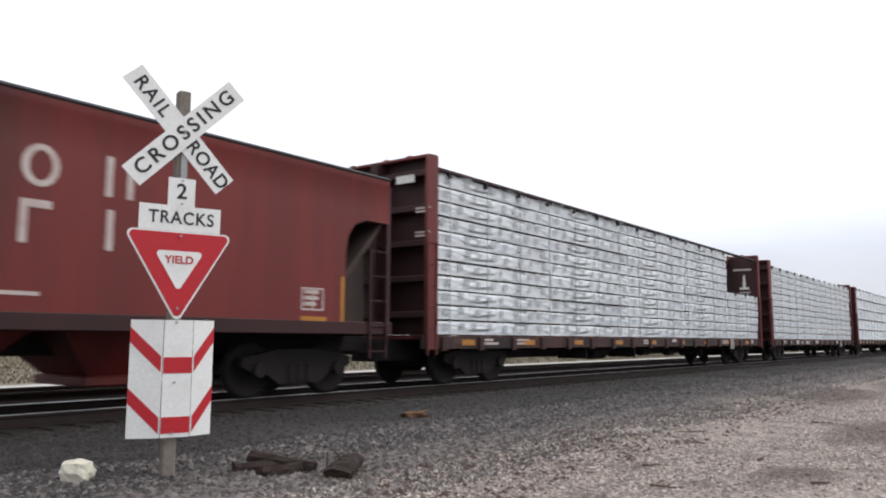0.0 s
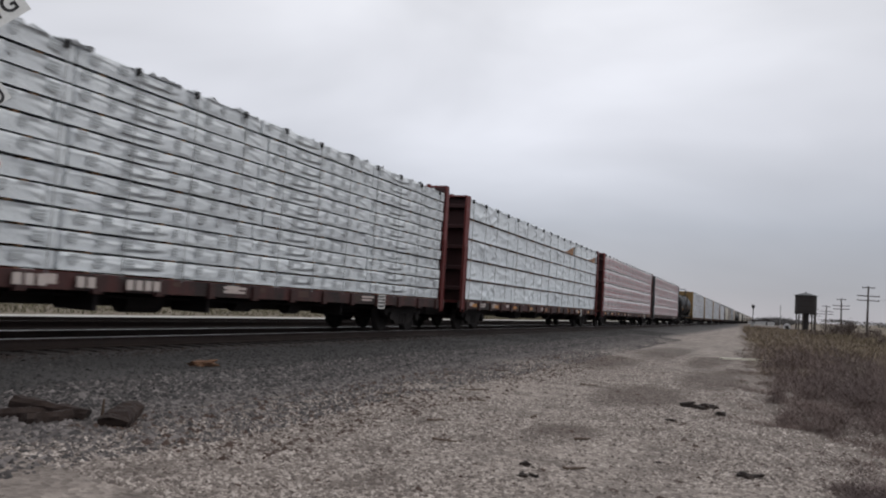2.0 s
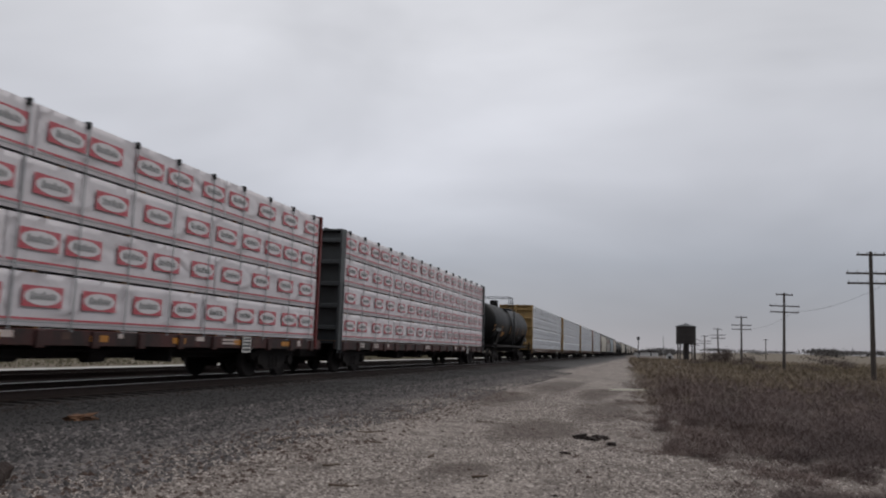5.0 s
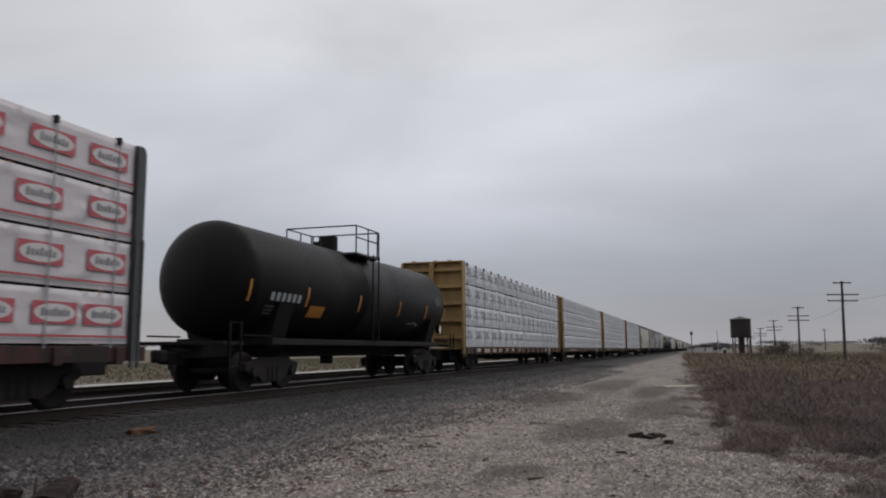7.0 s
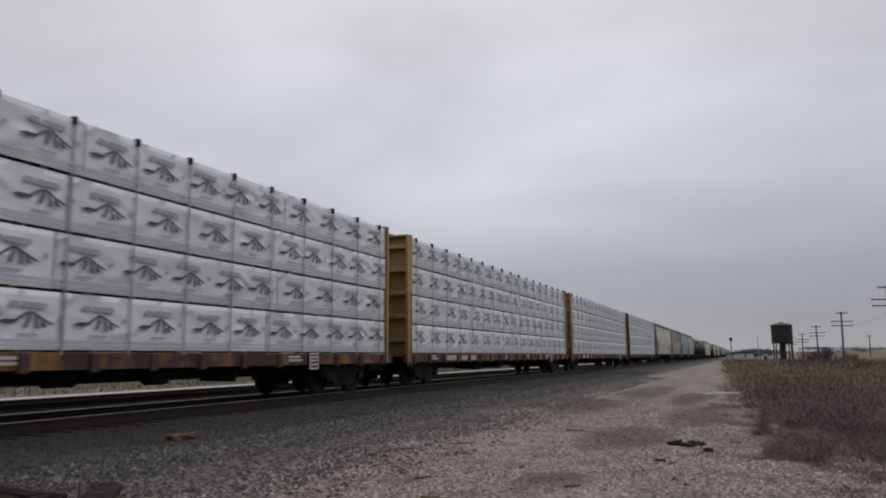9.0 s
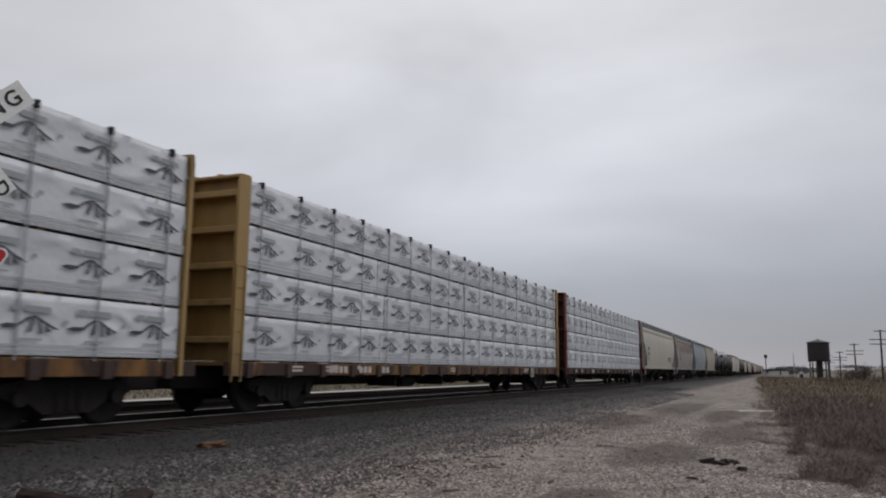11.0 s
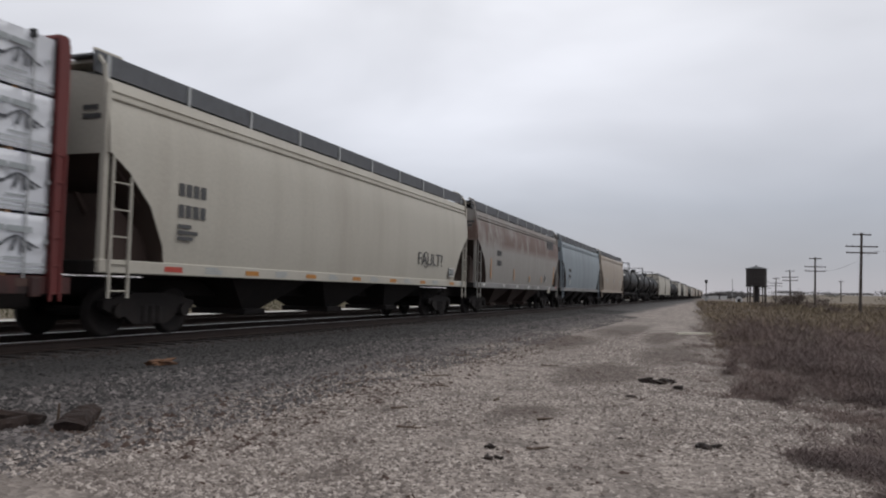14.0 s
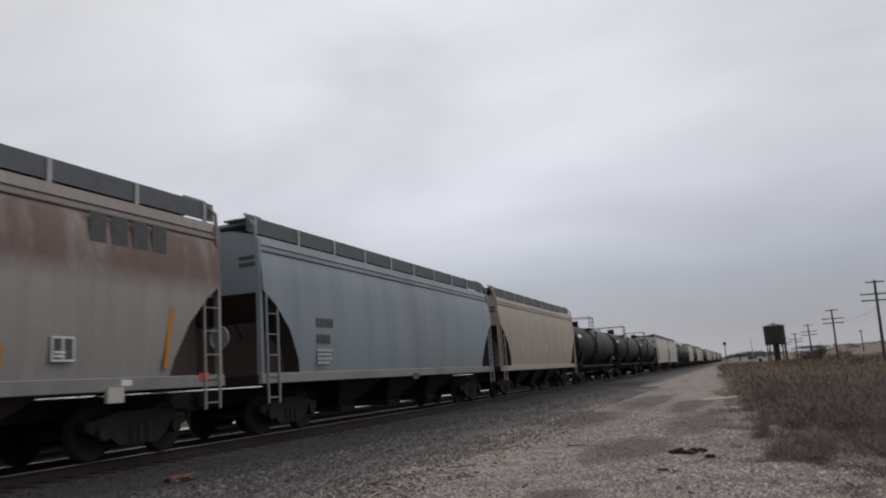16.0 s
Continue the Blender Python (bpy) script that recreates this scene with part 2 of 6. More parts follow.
M["orange"] = worn("rusty_orange_scrap", (0.135, 0.068, 0.036), (0.06, 0.038, 0.029), 0.8, 0.85, 0, 12, 40, 0.5)
M["rock_white"] = worn("pale_limestone", (0.62, 0.60, 0.50), (0.42, 0.39, 0.32), 0.5, 0.85, 0, 6, 30, 0.4)
M["twig"] = worn("grey_driftwood", (0.10, 0.07, 0.052), (0.19, 0.15, 0.12), 0.5, 0.9, 0, 8, 40, 0.5)
M["char"] = worn("charred_scrap", (0.022, 0.016, 0.014), (0.06, 0.04, 0.03), 0.5, 0.85, 0, 8, 40, 0.6)
M["shed"] = worn("pale_shed_wall", (0.55, 0.55, 0.55), (0.4, 0.4, 0.4), 0.4, 0.7, 0, 1, 10, 0.1)
M["wire"] = worn("dull_line_wire", (0.03, 0.03, 0.032), (0.06, 0.06, 0.06), 0.4, 0.6, 0.3, 2, 20, 0.0)


STAINS = ((-1.9, 13.9, 0.75, 2.0), (-4.0, 21.5, 0.9, 3.2), (-2.1, 9.0, 0.4, 0.5), (-1.0, 19.5, 0.7, 4.0), (-3.4, 31.0, 0.8, 6.0), (-1.6, 27.0, 0.6, 4.0))


def stain_mask(nt, amount):
    """Damp brown patches where the gravel is worn through: ragged ovals on the lot."""
    co, sep = nt.nodes.new("ShaderNodeTexCoord"), nt.nodes.new("ShaderNodeSeparateXYZ")
    nt.links.new(co.outputs["Object"], sep.inputs[0])
    ragged = noise_node(nt, 1.3, 5, (1, 0.6, 1), 0.65)

    def op(kind, a, b=None):
        m = nt.nodes.new("ShaderNodeMath")
        m.operation = kind
        for i, v in enumerate((a, b)):
            if isinstance(v, (int, float)):
                m.inputs[i].default_value = v
            elif v is not None:
                nt.links.new(v, m.inputs[i])
        return m.outputs[0]
    nearest = 9.0
    for x, y, rx, ry in STAINS:
        dx = op("MULTIPLY", op("ADD", sep.outputs["X"], -x), 1 / rx)
        dy = op("MULTIPLY", op("ADD", sep.outputs["Y"], -y), 1 / ry)
        nearest = op("MINIMUM", op("ADD", op("MULTIPLY", dx, dx), op("MULTIPLY", dy, dy)), nearest)
    return ranged(nt, op("ADD", nearest, op("MULTIPLY", ragged, 2.6)), 1.7, 2.7, amount, 0.0)


def per_island(name, a, b, c, rough=0.9, stained=False, patchy=False):
    """Loose pieces in one mesh: each takes its own tone."""
    m, nt, bs = shader(name)
    geo = nt.nodes.new("ShaderNodeNewGeometry")
    ramp = nt.nodes.new("ShaderNodeValToRGB")
    el = ramp.color_ramp.elements
    el.new(0.5)
    for e, p, k in zip(el, (0.0, 0.55, 1.0), (a, b, c)):
        e.position, e.color = p, (*k, 1)
    nt.links.new(geo.outputs["Random Per Island"], ramp.inputs[0])
    grain = noise_node(nt, 30, 3)
    tone = ramp.outputs[0]
    if patchy:
        patch = noise_node(nt, 0.55, 4)
        tone = mixed(nt, 1.0, tone, mixed(nt, ranged(nt, patch, 0.38, 0.62), (0.66, 0.63, 0.63), (1.32, 1.27, 1.18)), "MULTIPLY")
        tone = mixed(nt, ranged(nt, noise_node(nt, 0.3, 3), 0.45, 0.62, 0, 0.35), tone, (0.115, 0.078, 0.068))
    if stained:
        tone = mixed(nt, stain_mask(nt, 0.72), tone, (0.088, 0.066, 0.056))
        tone = mixed(nt, ranged(nt, noise_node(nt, 1.6, 5), 0.54, 0.68, 0, 0.55), tone, (0.09, 0.07, 0.06))
    nt.links.new(mixed(nt, 1.0, tone, mixed(nt, grain, (0.75, 0.75, 0.75), (1.15, 1.15, 1.15)), "MULTIPLY"), bs.inputs["Base Color"])
    bs.inputs["Roughness"].default_value = rough
    return m


M["gravel"] = per_island("tan_gravel_stones", (0.08, 0.063, 0.055), (0.205, 0.173, 0.153), (0.47, 0.415, 0.375), stained=True)
M["ballast"] = per_island("grey_ballast_stones", (0.030, 0.0265, 0.026), (0.072, 0.063, 0.061), (0.18, 0.16, 0.155))
# near-black tones: soot, with the passing train's shade painted in
M["ballast_dark"] = per_island("sooty_shaded_ballast_stones", (0.010, 0.0092, 0.009), (0.021, 0.019, 0.0185), (0.046, 0.042, 0.04))
M["grass"] = per_island("dry_brown_grass", (0.107, 0.081, 0.077), (0.137, 0.104, 0.10), (0.172, 0.133, 0.127), patchy=True)
M["grass_tan"] = per_island("pale_tan_grass", (0.14, 0.11, 0.08), (0.18, 0.145, 0.102), (0.225, 0.185, 0.128), patchy=True)
M["grass_green"] = per_island("tan_green_grass", (0.10, 0.078, 0.05), (0.145, 0.115, 0.072), (0.195, 0.16, 0.105))
M["verge"] = per_island("green_verge_grass", (0.115, 0.105, 0.065), (0.145, 0.13, 0.082), (0.175, 0.158, 0.105))
M["shrub"] = per_island("bare_brown_shrub", (0.07, 0.052, 0.046), (0.10, 0.077, 0.067), (0.135, 0.105, 0.09))
# bare twigs, paled and greyed further to put distance haze into the colour
M["tree"] = per_island("hazy_far_tree_foliage", (0.085, 0.08, 0.08), (0.115, 0.108, 0.106), (0.145, 0.135, 0.132))


def ground_material():
    """Tan gravel lot, grey ballast by the track, dry grass on both sides: bands that follow the track, with ragged edges."""
    m, nt, b = shader("gravel_and_grass_ground")
    N, K = nt.nodes.new, nt.links.new
    co, sep = N("ShaderNodeTexCoord"), N("ShaderNodeSeparateXYZ")
    K(co.outputs["Object"], sep.inputs[0])
    warp = noise_node(nt, 0.45, 5)
    ma = N("ShaderNodeMath")
    ma.operation = "MULTIPLY_ADD"
    ma.inputs[1].default_value = 1.4
    K(warp, ma.inputs[0])
    K(sep.outputs["X"], ma.inputs[2])
    shift = N("ShaderNodeMath")
    shift.inputs[1].default_value = 0.4
    K(ma.outputs[0], shift.inputs[0])
    x = shift.outputs[0]                     # x plus about 1.1
    vor = N("ShaderNodeTexVoronoi")
    vor.inputs["Scale"].default_value = 22.0
    K(co.outputs["Object"], vor.inputs["Vector"])
    vs = N("ShaderNodeSeparateXYZ")
    K(vor.outputs["Color"], vs.inputs[0])
    cell = vs.outputs[0]
    fine, mid, big = noise_node(nt, 60, 4), noise_node(nt, 1.6, 5), noise_node(nt, 0.16, 4)
    tan = mixed(nt, cell, (0.16, 0.132, 0.115), (0.37, 0.32, 0.283))
    tan = mixed(nt, ranged(nt, mid, 0.5, 0.66, 0, 0.8), tan, (0.085, 0.068, 0.058))
    tan = mixed(nt, ranged(nt, big, 0.45, 0.62, 0, 0.35), tan, (0.13, 0.11, 0.097))
    streak = noise_node(nt, 1.0, 4, (1.5, 0.10, 1))
    tan = mixed(nt, ranged(nt, streak, 0.48, 0.62, 0, 0.4), tan, (0.115, 0.096, 0.085))
    tan = mixed(nt, stain_mask(nt, 0.8), tan, (0.085, 0.066, 0.056))
    grey = mixed(nt, cell, (0.034, 0.030, 0.029), (0.105, 0.094, 0.091))
    grey = mixed(nt, ranged(nt, mid, 0.5, 0.75, 0, 0.6), grey, (0.045, 0.042, 0.042))
    # darker towards the track: soot and oil, plus train shade put into the colour
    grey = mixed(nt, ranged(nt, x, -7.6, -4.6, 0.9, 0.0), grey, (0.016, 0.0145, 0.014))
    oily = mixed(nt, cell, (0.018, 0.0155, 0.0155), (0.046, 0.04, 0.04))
    soil = mixed(nt, mid, (0.08, 0.062, 0.053), (0.135, 0.108, 0.09))
    field = mixed(nt, big, (0.105, 0.088, 0.06), (0.17, 0.137, 0.10))
    field = mixed(nt, ranged(nt, mid, 0.4, 0.7, 0, 0.5), field, (0.14, 0.10, 0.065))
    road = mixed(nt, cell, (0.38, 0.37, 0.35), (0.52, 0.51, 0.485))

    def step(at, width):
        return ranged(nt, x, at - width, at + width)
    col = mixed(nt, step(-21.5, 0.4), field, road)
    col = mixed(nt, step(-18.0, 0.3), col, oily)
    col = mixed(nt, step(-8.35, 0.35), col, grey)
    col = mixed(nt, step(-4.35, 0.5), col, tan)
    # the lot narrows slowly with the distance
    edge = N("ShaderNodeMath")
    edge.operation = "MULTIPLY_ADD"
    edge.inputs[1].default_value = 0.03
    K(sep.outputs["Y"], edge.inputs[0])
    K(x, edge.inputs[2])
    near = ranged(nt, sep.outputs["Y"], 9.0, 11.5)
    mg = N("ShaderNodeMath")
    mg.operation = "MULTIPLY"
    K(ranged(nt, edge.outputs[0], 1.3, 2.1), mg.inputs[0])
    K(near, mg.inputs[1])
    col = mixed(nt, mg.outputs[0], col, soil)
    col = mixed(nt, step(16.0, 5.0), col, field)
    col = mixed(nt, 1.0, col, mixed(nt, fine, (0.7, 0.7, 0.7), (1.2, 1.2, 1.2)), "MULTIPLY")
    K(col, b.inputs["Base Color"])
    b.inputs["Roughness"].default_value = 0.95
    bumped(nt, b, mixed(nt, 0.3, vor.outputs["Distance"], fine), 0.7, 0.03)
    return m


M["ground"] = ground_material()


# ---- mesh helpers ----
def part(name, bm, material, parent, label="", at=None, smooth=False):
    """One bmesh as one mesh object under a thing or a part."""
    me = bpy.data.meshes.new(name)
    if smooth:
        for f in bm.faces:
            f.smooth = True
    bm.to_mesh(me)
    bm.free()
    return place(name, me, material, parent, label, at)


def place(name, me, material, parent, label="", at=None):
    if material is not None and not me.materials:
        me.materials.append(M[material])
    ob = new(name, me)
    if parent is not None:
        ob.parent = parent
    if at is not None:
        ob.matrix_basis = at if isinstance(at, Matrix) else pose(*at)
    return tagged(ob, label)


def thing(name, label, category, at=(0, 0, 0), group="", kind=""):
    ob = new(name)
    ob.empty_display_size = 0.2
    ob.matrix_basis = at if isinstance(at, Matrix) else pose(*at)
    return tagged(ob, label, category, group, kind)


def box(bm, x0, x1, y0, y1, z0, z1, bevel=0.0, m=None):
    geo = bmesh.ops.create_cube(bm, size=1.0)
    vs = geo["verts"]
    for v in vs:
        v.co = Vector((x0 + (v.co.x + 0.5) * (x1 - x0), y0 + (v.co.y + 0.5) * (y1 - y0), z0 + (v.co.z + 0.5) * (z1 - z0)))
    if m is not None:
        bmesh.ops.transform(bm, matrix=m, verts=vs)
    if bevel:
        es = list({e for v in vs for e in v.link_edges})
        bmesh.ops.bevel(bm, geom=es, offset=bevel, segments=1, affect="EDGES")
    return bm


def boxed(*args, **kw):
    return box(bmesh.new(), *args, **kw)


def rod(bm, a, b, r, sides=6, r2=None):
    a, b = Vector(a), Vector(b)
    q = (b - a).to_track_quat("Z", "Y").to_matrix().to_4x4()
    m = Matrix.Translation((a + b) / 2) @ q
    bmesh.ops.create_cone(bm, cap_ends=True, segments=sides, radius1=r, radius2=r if r2 is None else r2, depth=(b - a).length, matrix=m)
    return bm


def prism(bm, outline, axis, a, b):
    """A flat outline of (u, v) pairs pushed from a to b along an axis: 'x' takes (y, z), 'y' takes (x, z), 'z' takes (x, y)."""
    def put(u, v, w):
        return {"x": (w, u, v), "y": (u, w, v), "z": (u, v, w)}[axis]
    lo = [bm.verts.new(put(u, v, a)) for u, v in outline]
    hi = [bm.verts.new(put(u, v, b)) for u, v in outline]
    n = len(lo)
    fs = [bm.faces.new(lo), bm.faces.new(hi[::-1])]
    fs += [bm.faces.new((lo[i], hi[i], hi[(i + 1) % n], lo[(i + 1) % n])) for i in range(n)]
    bmesh.ops.recalc_face_normals(bm, faces=fs)
    return bm


def lathe(bm, profile, steps, m):
    """Profile of (radius, height) pairs turned about z."""
    rings = []
    for r, h in profile:
        rings.append([bm.verts.new(m @ Vector((r * math.cos(2 * math.pi * k / steps), r * math.sin(2 * math.pi * k / steps), h))) for k in range(steps)])
    fs = []
    for p, q in zip(rings, rings[1:]):
        fs += [bm.faces.new((p[k], p[(k + 1) % steps], q[(k + 1) % steps], q[k])) for k in range(steps)]
    fs += [bm.faces.new(rings[0][::-1]), bm.faces.new(rings[-1])]
    bmesh.ops.recalc_face_normals(bm, faces=fs)
    return bm


def mesh_from(name, verts, faces):
    me = bpy.data.meshes.new(name)
    me.from_pydata(verts, [], faces)
    me.update()
    return me


def soup(name, verts, tris):
    """A large triangle mesh from arrays."""
    me = bpy.data.meshes.new(name)
    me.vertices.add(len(verts))
    me.vertices.foreach_set("co", np.asarray(verts, dtype=np.float32).ravel())
    me.loops.add(len(tris) * 3)
    me.loops.foreach_set("vertex_index", np.asarray(tris, dtype=np.int32).ravel())
    me.polygons.add(len(tris))
    me.polygons.foreach_set("loop_start", np.arange(0, len(tris) * 3, 3, dtype=np.int32))
    me.update(calc_edges=True)
    return me


def lettering(text, size, width=1.0, bold=0.0, gap=1.0):
    """Raised letters as a mesh, centred, lying in the x-y plane."""
    cu = bpy.data.curves.new("letters", "FONT")
    cu.body, cu.size, cu.align_x, cu.align_y, cu.extrude, cu.offset = text, size, "CENTER", "CENTER", 0.002, bold
    cu.space_character = gap
    ob = bpy.data.objects.new("letters", cu)
    me = bpy.data.meshes.new_from_object(ob)
    for v in me.vertices:
        v.co.x *= width
    bpy.data.objects.remove(ob)
    bpy.data.curves.remove(cu)
    return me


# ---- ground ----
def lift(x, y):
    """Height of the ground: flat lot, ballast shoulder up to the two tracks, a field that rises far off."""
    z = np.interp(x, [-40, -24, -20, -17.6, -16.9, -9.55, -9.2, -6.2, -4.8, -3.0, 0], [0.0, 0.08, 0.09, 0.1, 0.235, 0.235, 0.22, 0.165, 0.08, 0.02, 0.0])
    near = np.clip(1 - np.hypot(x, y - 8) / 60, 0, 1)
    z = z + near * 0.02 * (np.sin(x * 1.7 + y * 0.9) + np.sin(y * 1.3 - x * 0.6)) * (x > -9)
    far = np.clip((np.hypot(x, y) - 170) / 500, 0, 1)
    side = np.clip((x - 12) / 60, 0, 1)
    return z + 5.0 * far * side + 2.0 * np.clip((-x - 60) / 400, 0, 1)


def build_ground():
    def axis(*runs):
        return np.concatenate([np.arange(a, b, s) for a, b, s in runs] + [[runs[-1][1]]])
    xs = axis((-3000, -400, 400), (-400, -60, 40), (-60, -20, 5), (-20, -17, 0.6), (-17, 4, 0.28), (4, 20, 2), (20, 120, 12), (120, 400, 40), (400, 3000, 400))
    ys = axis((-3000, -300, 450), (-300, -20, 40), (-20, 0, 4), (0, 24, 0.28), (24, 60, 1.5), (60, 200, 10), (200, 800, 40), (800, 4500, 300))
    X, Y = np.meshgrid(xs, ys)
    Z = lift(X, Y)
    nx = len(xs)
    verts = np.stack([X, Y, Z], 2).reshape(-1, 3)
    i = (np.arange(len(ys) - 1)[:, None] * nx + np.arange(nx - 1)[None, :]).ravel()
    tris = np.concatenate([np.stack([i, i + 1, i + nx + 1], 1), np.stack([i, i + nx + 1, i + nx], 1)])
    me = soup("ground", verts, tris)
    me.shade_smooth()
    tagged(place("ground", me, "ground", None), "gravel lot beside grey ballast, dry grass field behind", "ground", kind="structure")


build_ground()


def stones(name, count, sample, size, material, label, seed, squash=0.6):
    """Loose stones: jittered eight-sided lumps scattered on the ground."""
    rng = np.random.default_rng(seed)
    x, y = sample(rng, count)
    bare = np.sin(x * 1.1 + y * 0.45) + np.sin(y * 0.8 - x * 0.7 + 2) + 0.8 * np.sin(x * 2.3 - y * 1.7)     # worn patches keep few stones
    keep = rng.uniform(0, 1, len(x)) > np.clip((bare - 0.3) * 0.6, 0, 0.7)
    x, y = x[keep], y[keep]
    s = rng.uniform(size[0], size[1], len(x)) * rng.choice([0.6, 1.0, 1.0, 1.5], len(x))
    base = np.array([[1, 0, 0], [0, 1, 0], [-1, 0, 0], [0, -1, 0], [0, 0, 1]], float)
    tri = np.array([[0, 1, 4], [1, 2, 4], [2, 3, 4], [3, 0, 4]])       # the underside lies in the ground
    n = len(x)
    v = base[None] * rng.uniform(0.6, 1.3, (n, 5, 1)) + rng.normal(0, 0.2, (n, 5, 3))
    a = rng.uniform(0, 2 * np.pi, n)
    ca, sa = np.cos(a)[:, None], np.sin(a)[:, None]
    vx, vy = v[..., 0] * ca - v[..., 1] * sa, v[..., 0] * sa + v[..., 1] * ca
    v = np.stack([vx, vy, v[..., 2] * squash], 2) * s[:, None, None]
    v += np.stack([x, y, lift(x, y) - s * 0.04], 1)[:, None, :]
    tris = (tri[None] + 5 * np.arange(n)[:, None, None]).reshape(-1, 3)
    tagged(place(name, soup(name, v.reshape(-1, 3), tris), material, None), label, "gravel", kind="stuff")


def spread(x0, x1, y0, y1, power=1.6):
    def sample(rng, n):
        y = y0 + (y1 - y0) * rng.uniform(0, 1, n) ** power
        x = x0 + (x1 - x0) * rng.uniform(0, 1, n)
        return x, y
    return sample


stones("gravel", 230000, spread(-5.1, 3.6, 4.0, 30, 1.7), (0.008, 0.023), "gravel", "loose tan limestone gravel covering the lot", 3)
stones("ballast_stones", 60000, spread(-7.3, -4.4, 1.5, 48, 2.0), (0.016, 0.036), "ballast", "grey crushed ballast stones along the track shoulder", 4)
stones("sooty_ballast", 52000, spread(-9.5, -5.9, 1.5, 60, 2.0), (0.016, 0.036), "ballast_dark", "ballast stones beside the track, darkened for soot and shade", 6)
stones("edge_debris", 3200, spread(-5.5, -3.7, 5.0, 24, 1.3), (0.014, 0.04), "chips", "brown chips along the edge of the ballast", 9, 0.6)
stones("debris", 2600, spread(-5.0, 3.2, 4.2, 24, 1.5), (0.012, 0.036), "chips", "small dark brown chips strewn over the gravel", 8, 0.45)
stones("track_ballast", 16000, spread(-12.6, -9.2, 1.0, 60), (0.02, 0.04), "char", "oily dark ballast between the ties", 5)


# ---- tracks ----
def rail_mesh(y0, y1):
    """Flat-bottomed rail, 0.17 m high; the head's top is a strip of its own."""
    side = [(-0.07, 0), (0.07, 0), (0.07, 0.012), (0.012, 0.03), (0.012, 0.125), (0.036, 0.135), (0.036, 0.164), (-0.036, 0.164), (-0.036, 0.135), (-0.012, 0.125), (-0.012, 0.03), (-0.07, 0.012)]
    return prism(bmesh.new(), side, "y", y0, y1)


def track(label, x, base, shiny, ties):
    t = thing("railway_track", label, "railway track", (x, 0, 0), kind="structure")
    for s in (-0.755, 0.755):
        r = part("rail", rail_mesh(-300, 1500), "rail", t, "rusty steel rail", (s, 0, base))
        part("rail_head", boxed(-0.022, 0.022, -300, 1500, 0.160, 0.171), shiny, r, "polished running surface of the rail")
    tie = boxed(-1.3, 1.3, -0.115, 0.115, -0.14, 0.0, bevel=0.015)
    me = bpy.data.meshes.new("tie")
    tie.to_mesh(me)
    tie.free()
    rng = random.Random(5)
    for k in range(ties):
        place("tie", me, "tie", t, "", (rng.uniform(-0.04, 0.04), -14 + 0.5 * k + rng.uniform(-0.03, 0.03), base, 0, 0, rng.uniform(-1, 1)))
    far = bmesh.new()
    for k in range(ties, 900):
        y = -14 + 0.5 * k
        prism(far, [(-1.3, y - 0.11), (1.3, y - 0.11), (1.3, y + 0.11), (-1.3, y + 0.11)], "z", base - 0.14, base)
    tagged(part("distant_ties", far, "tie", t), kind="stuff")
    return t


track("main railway track with polished rails on dark wooden ties", XC, ZR - 0.171, "rail_top", 290)
track("second railway track with dull rails on dark wooden ties", XC - 4.3, ZR - 0.19, "rail", 150)


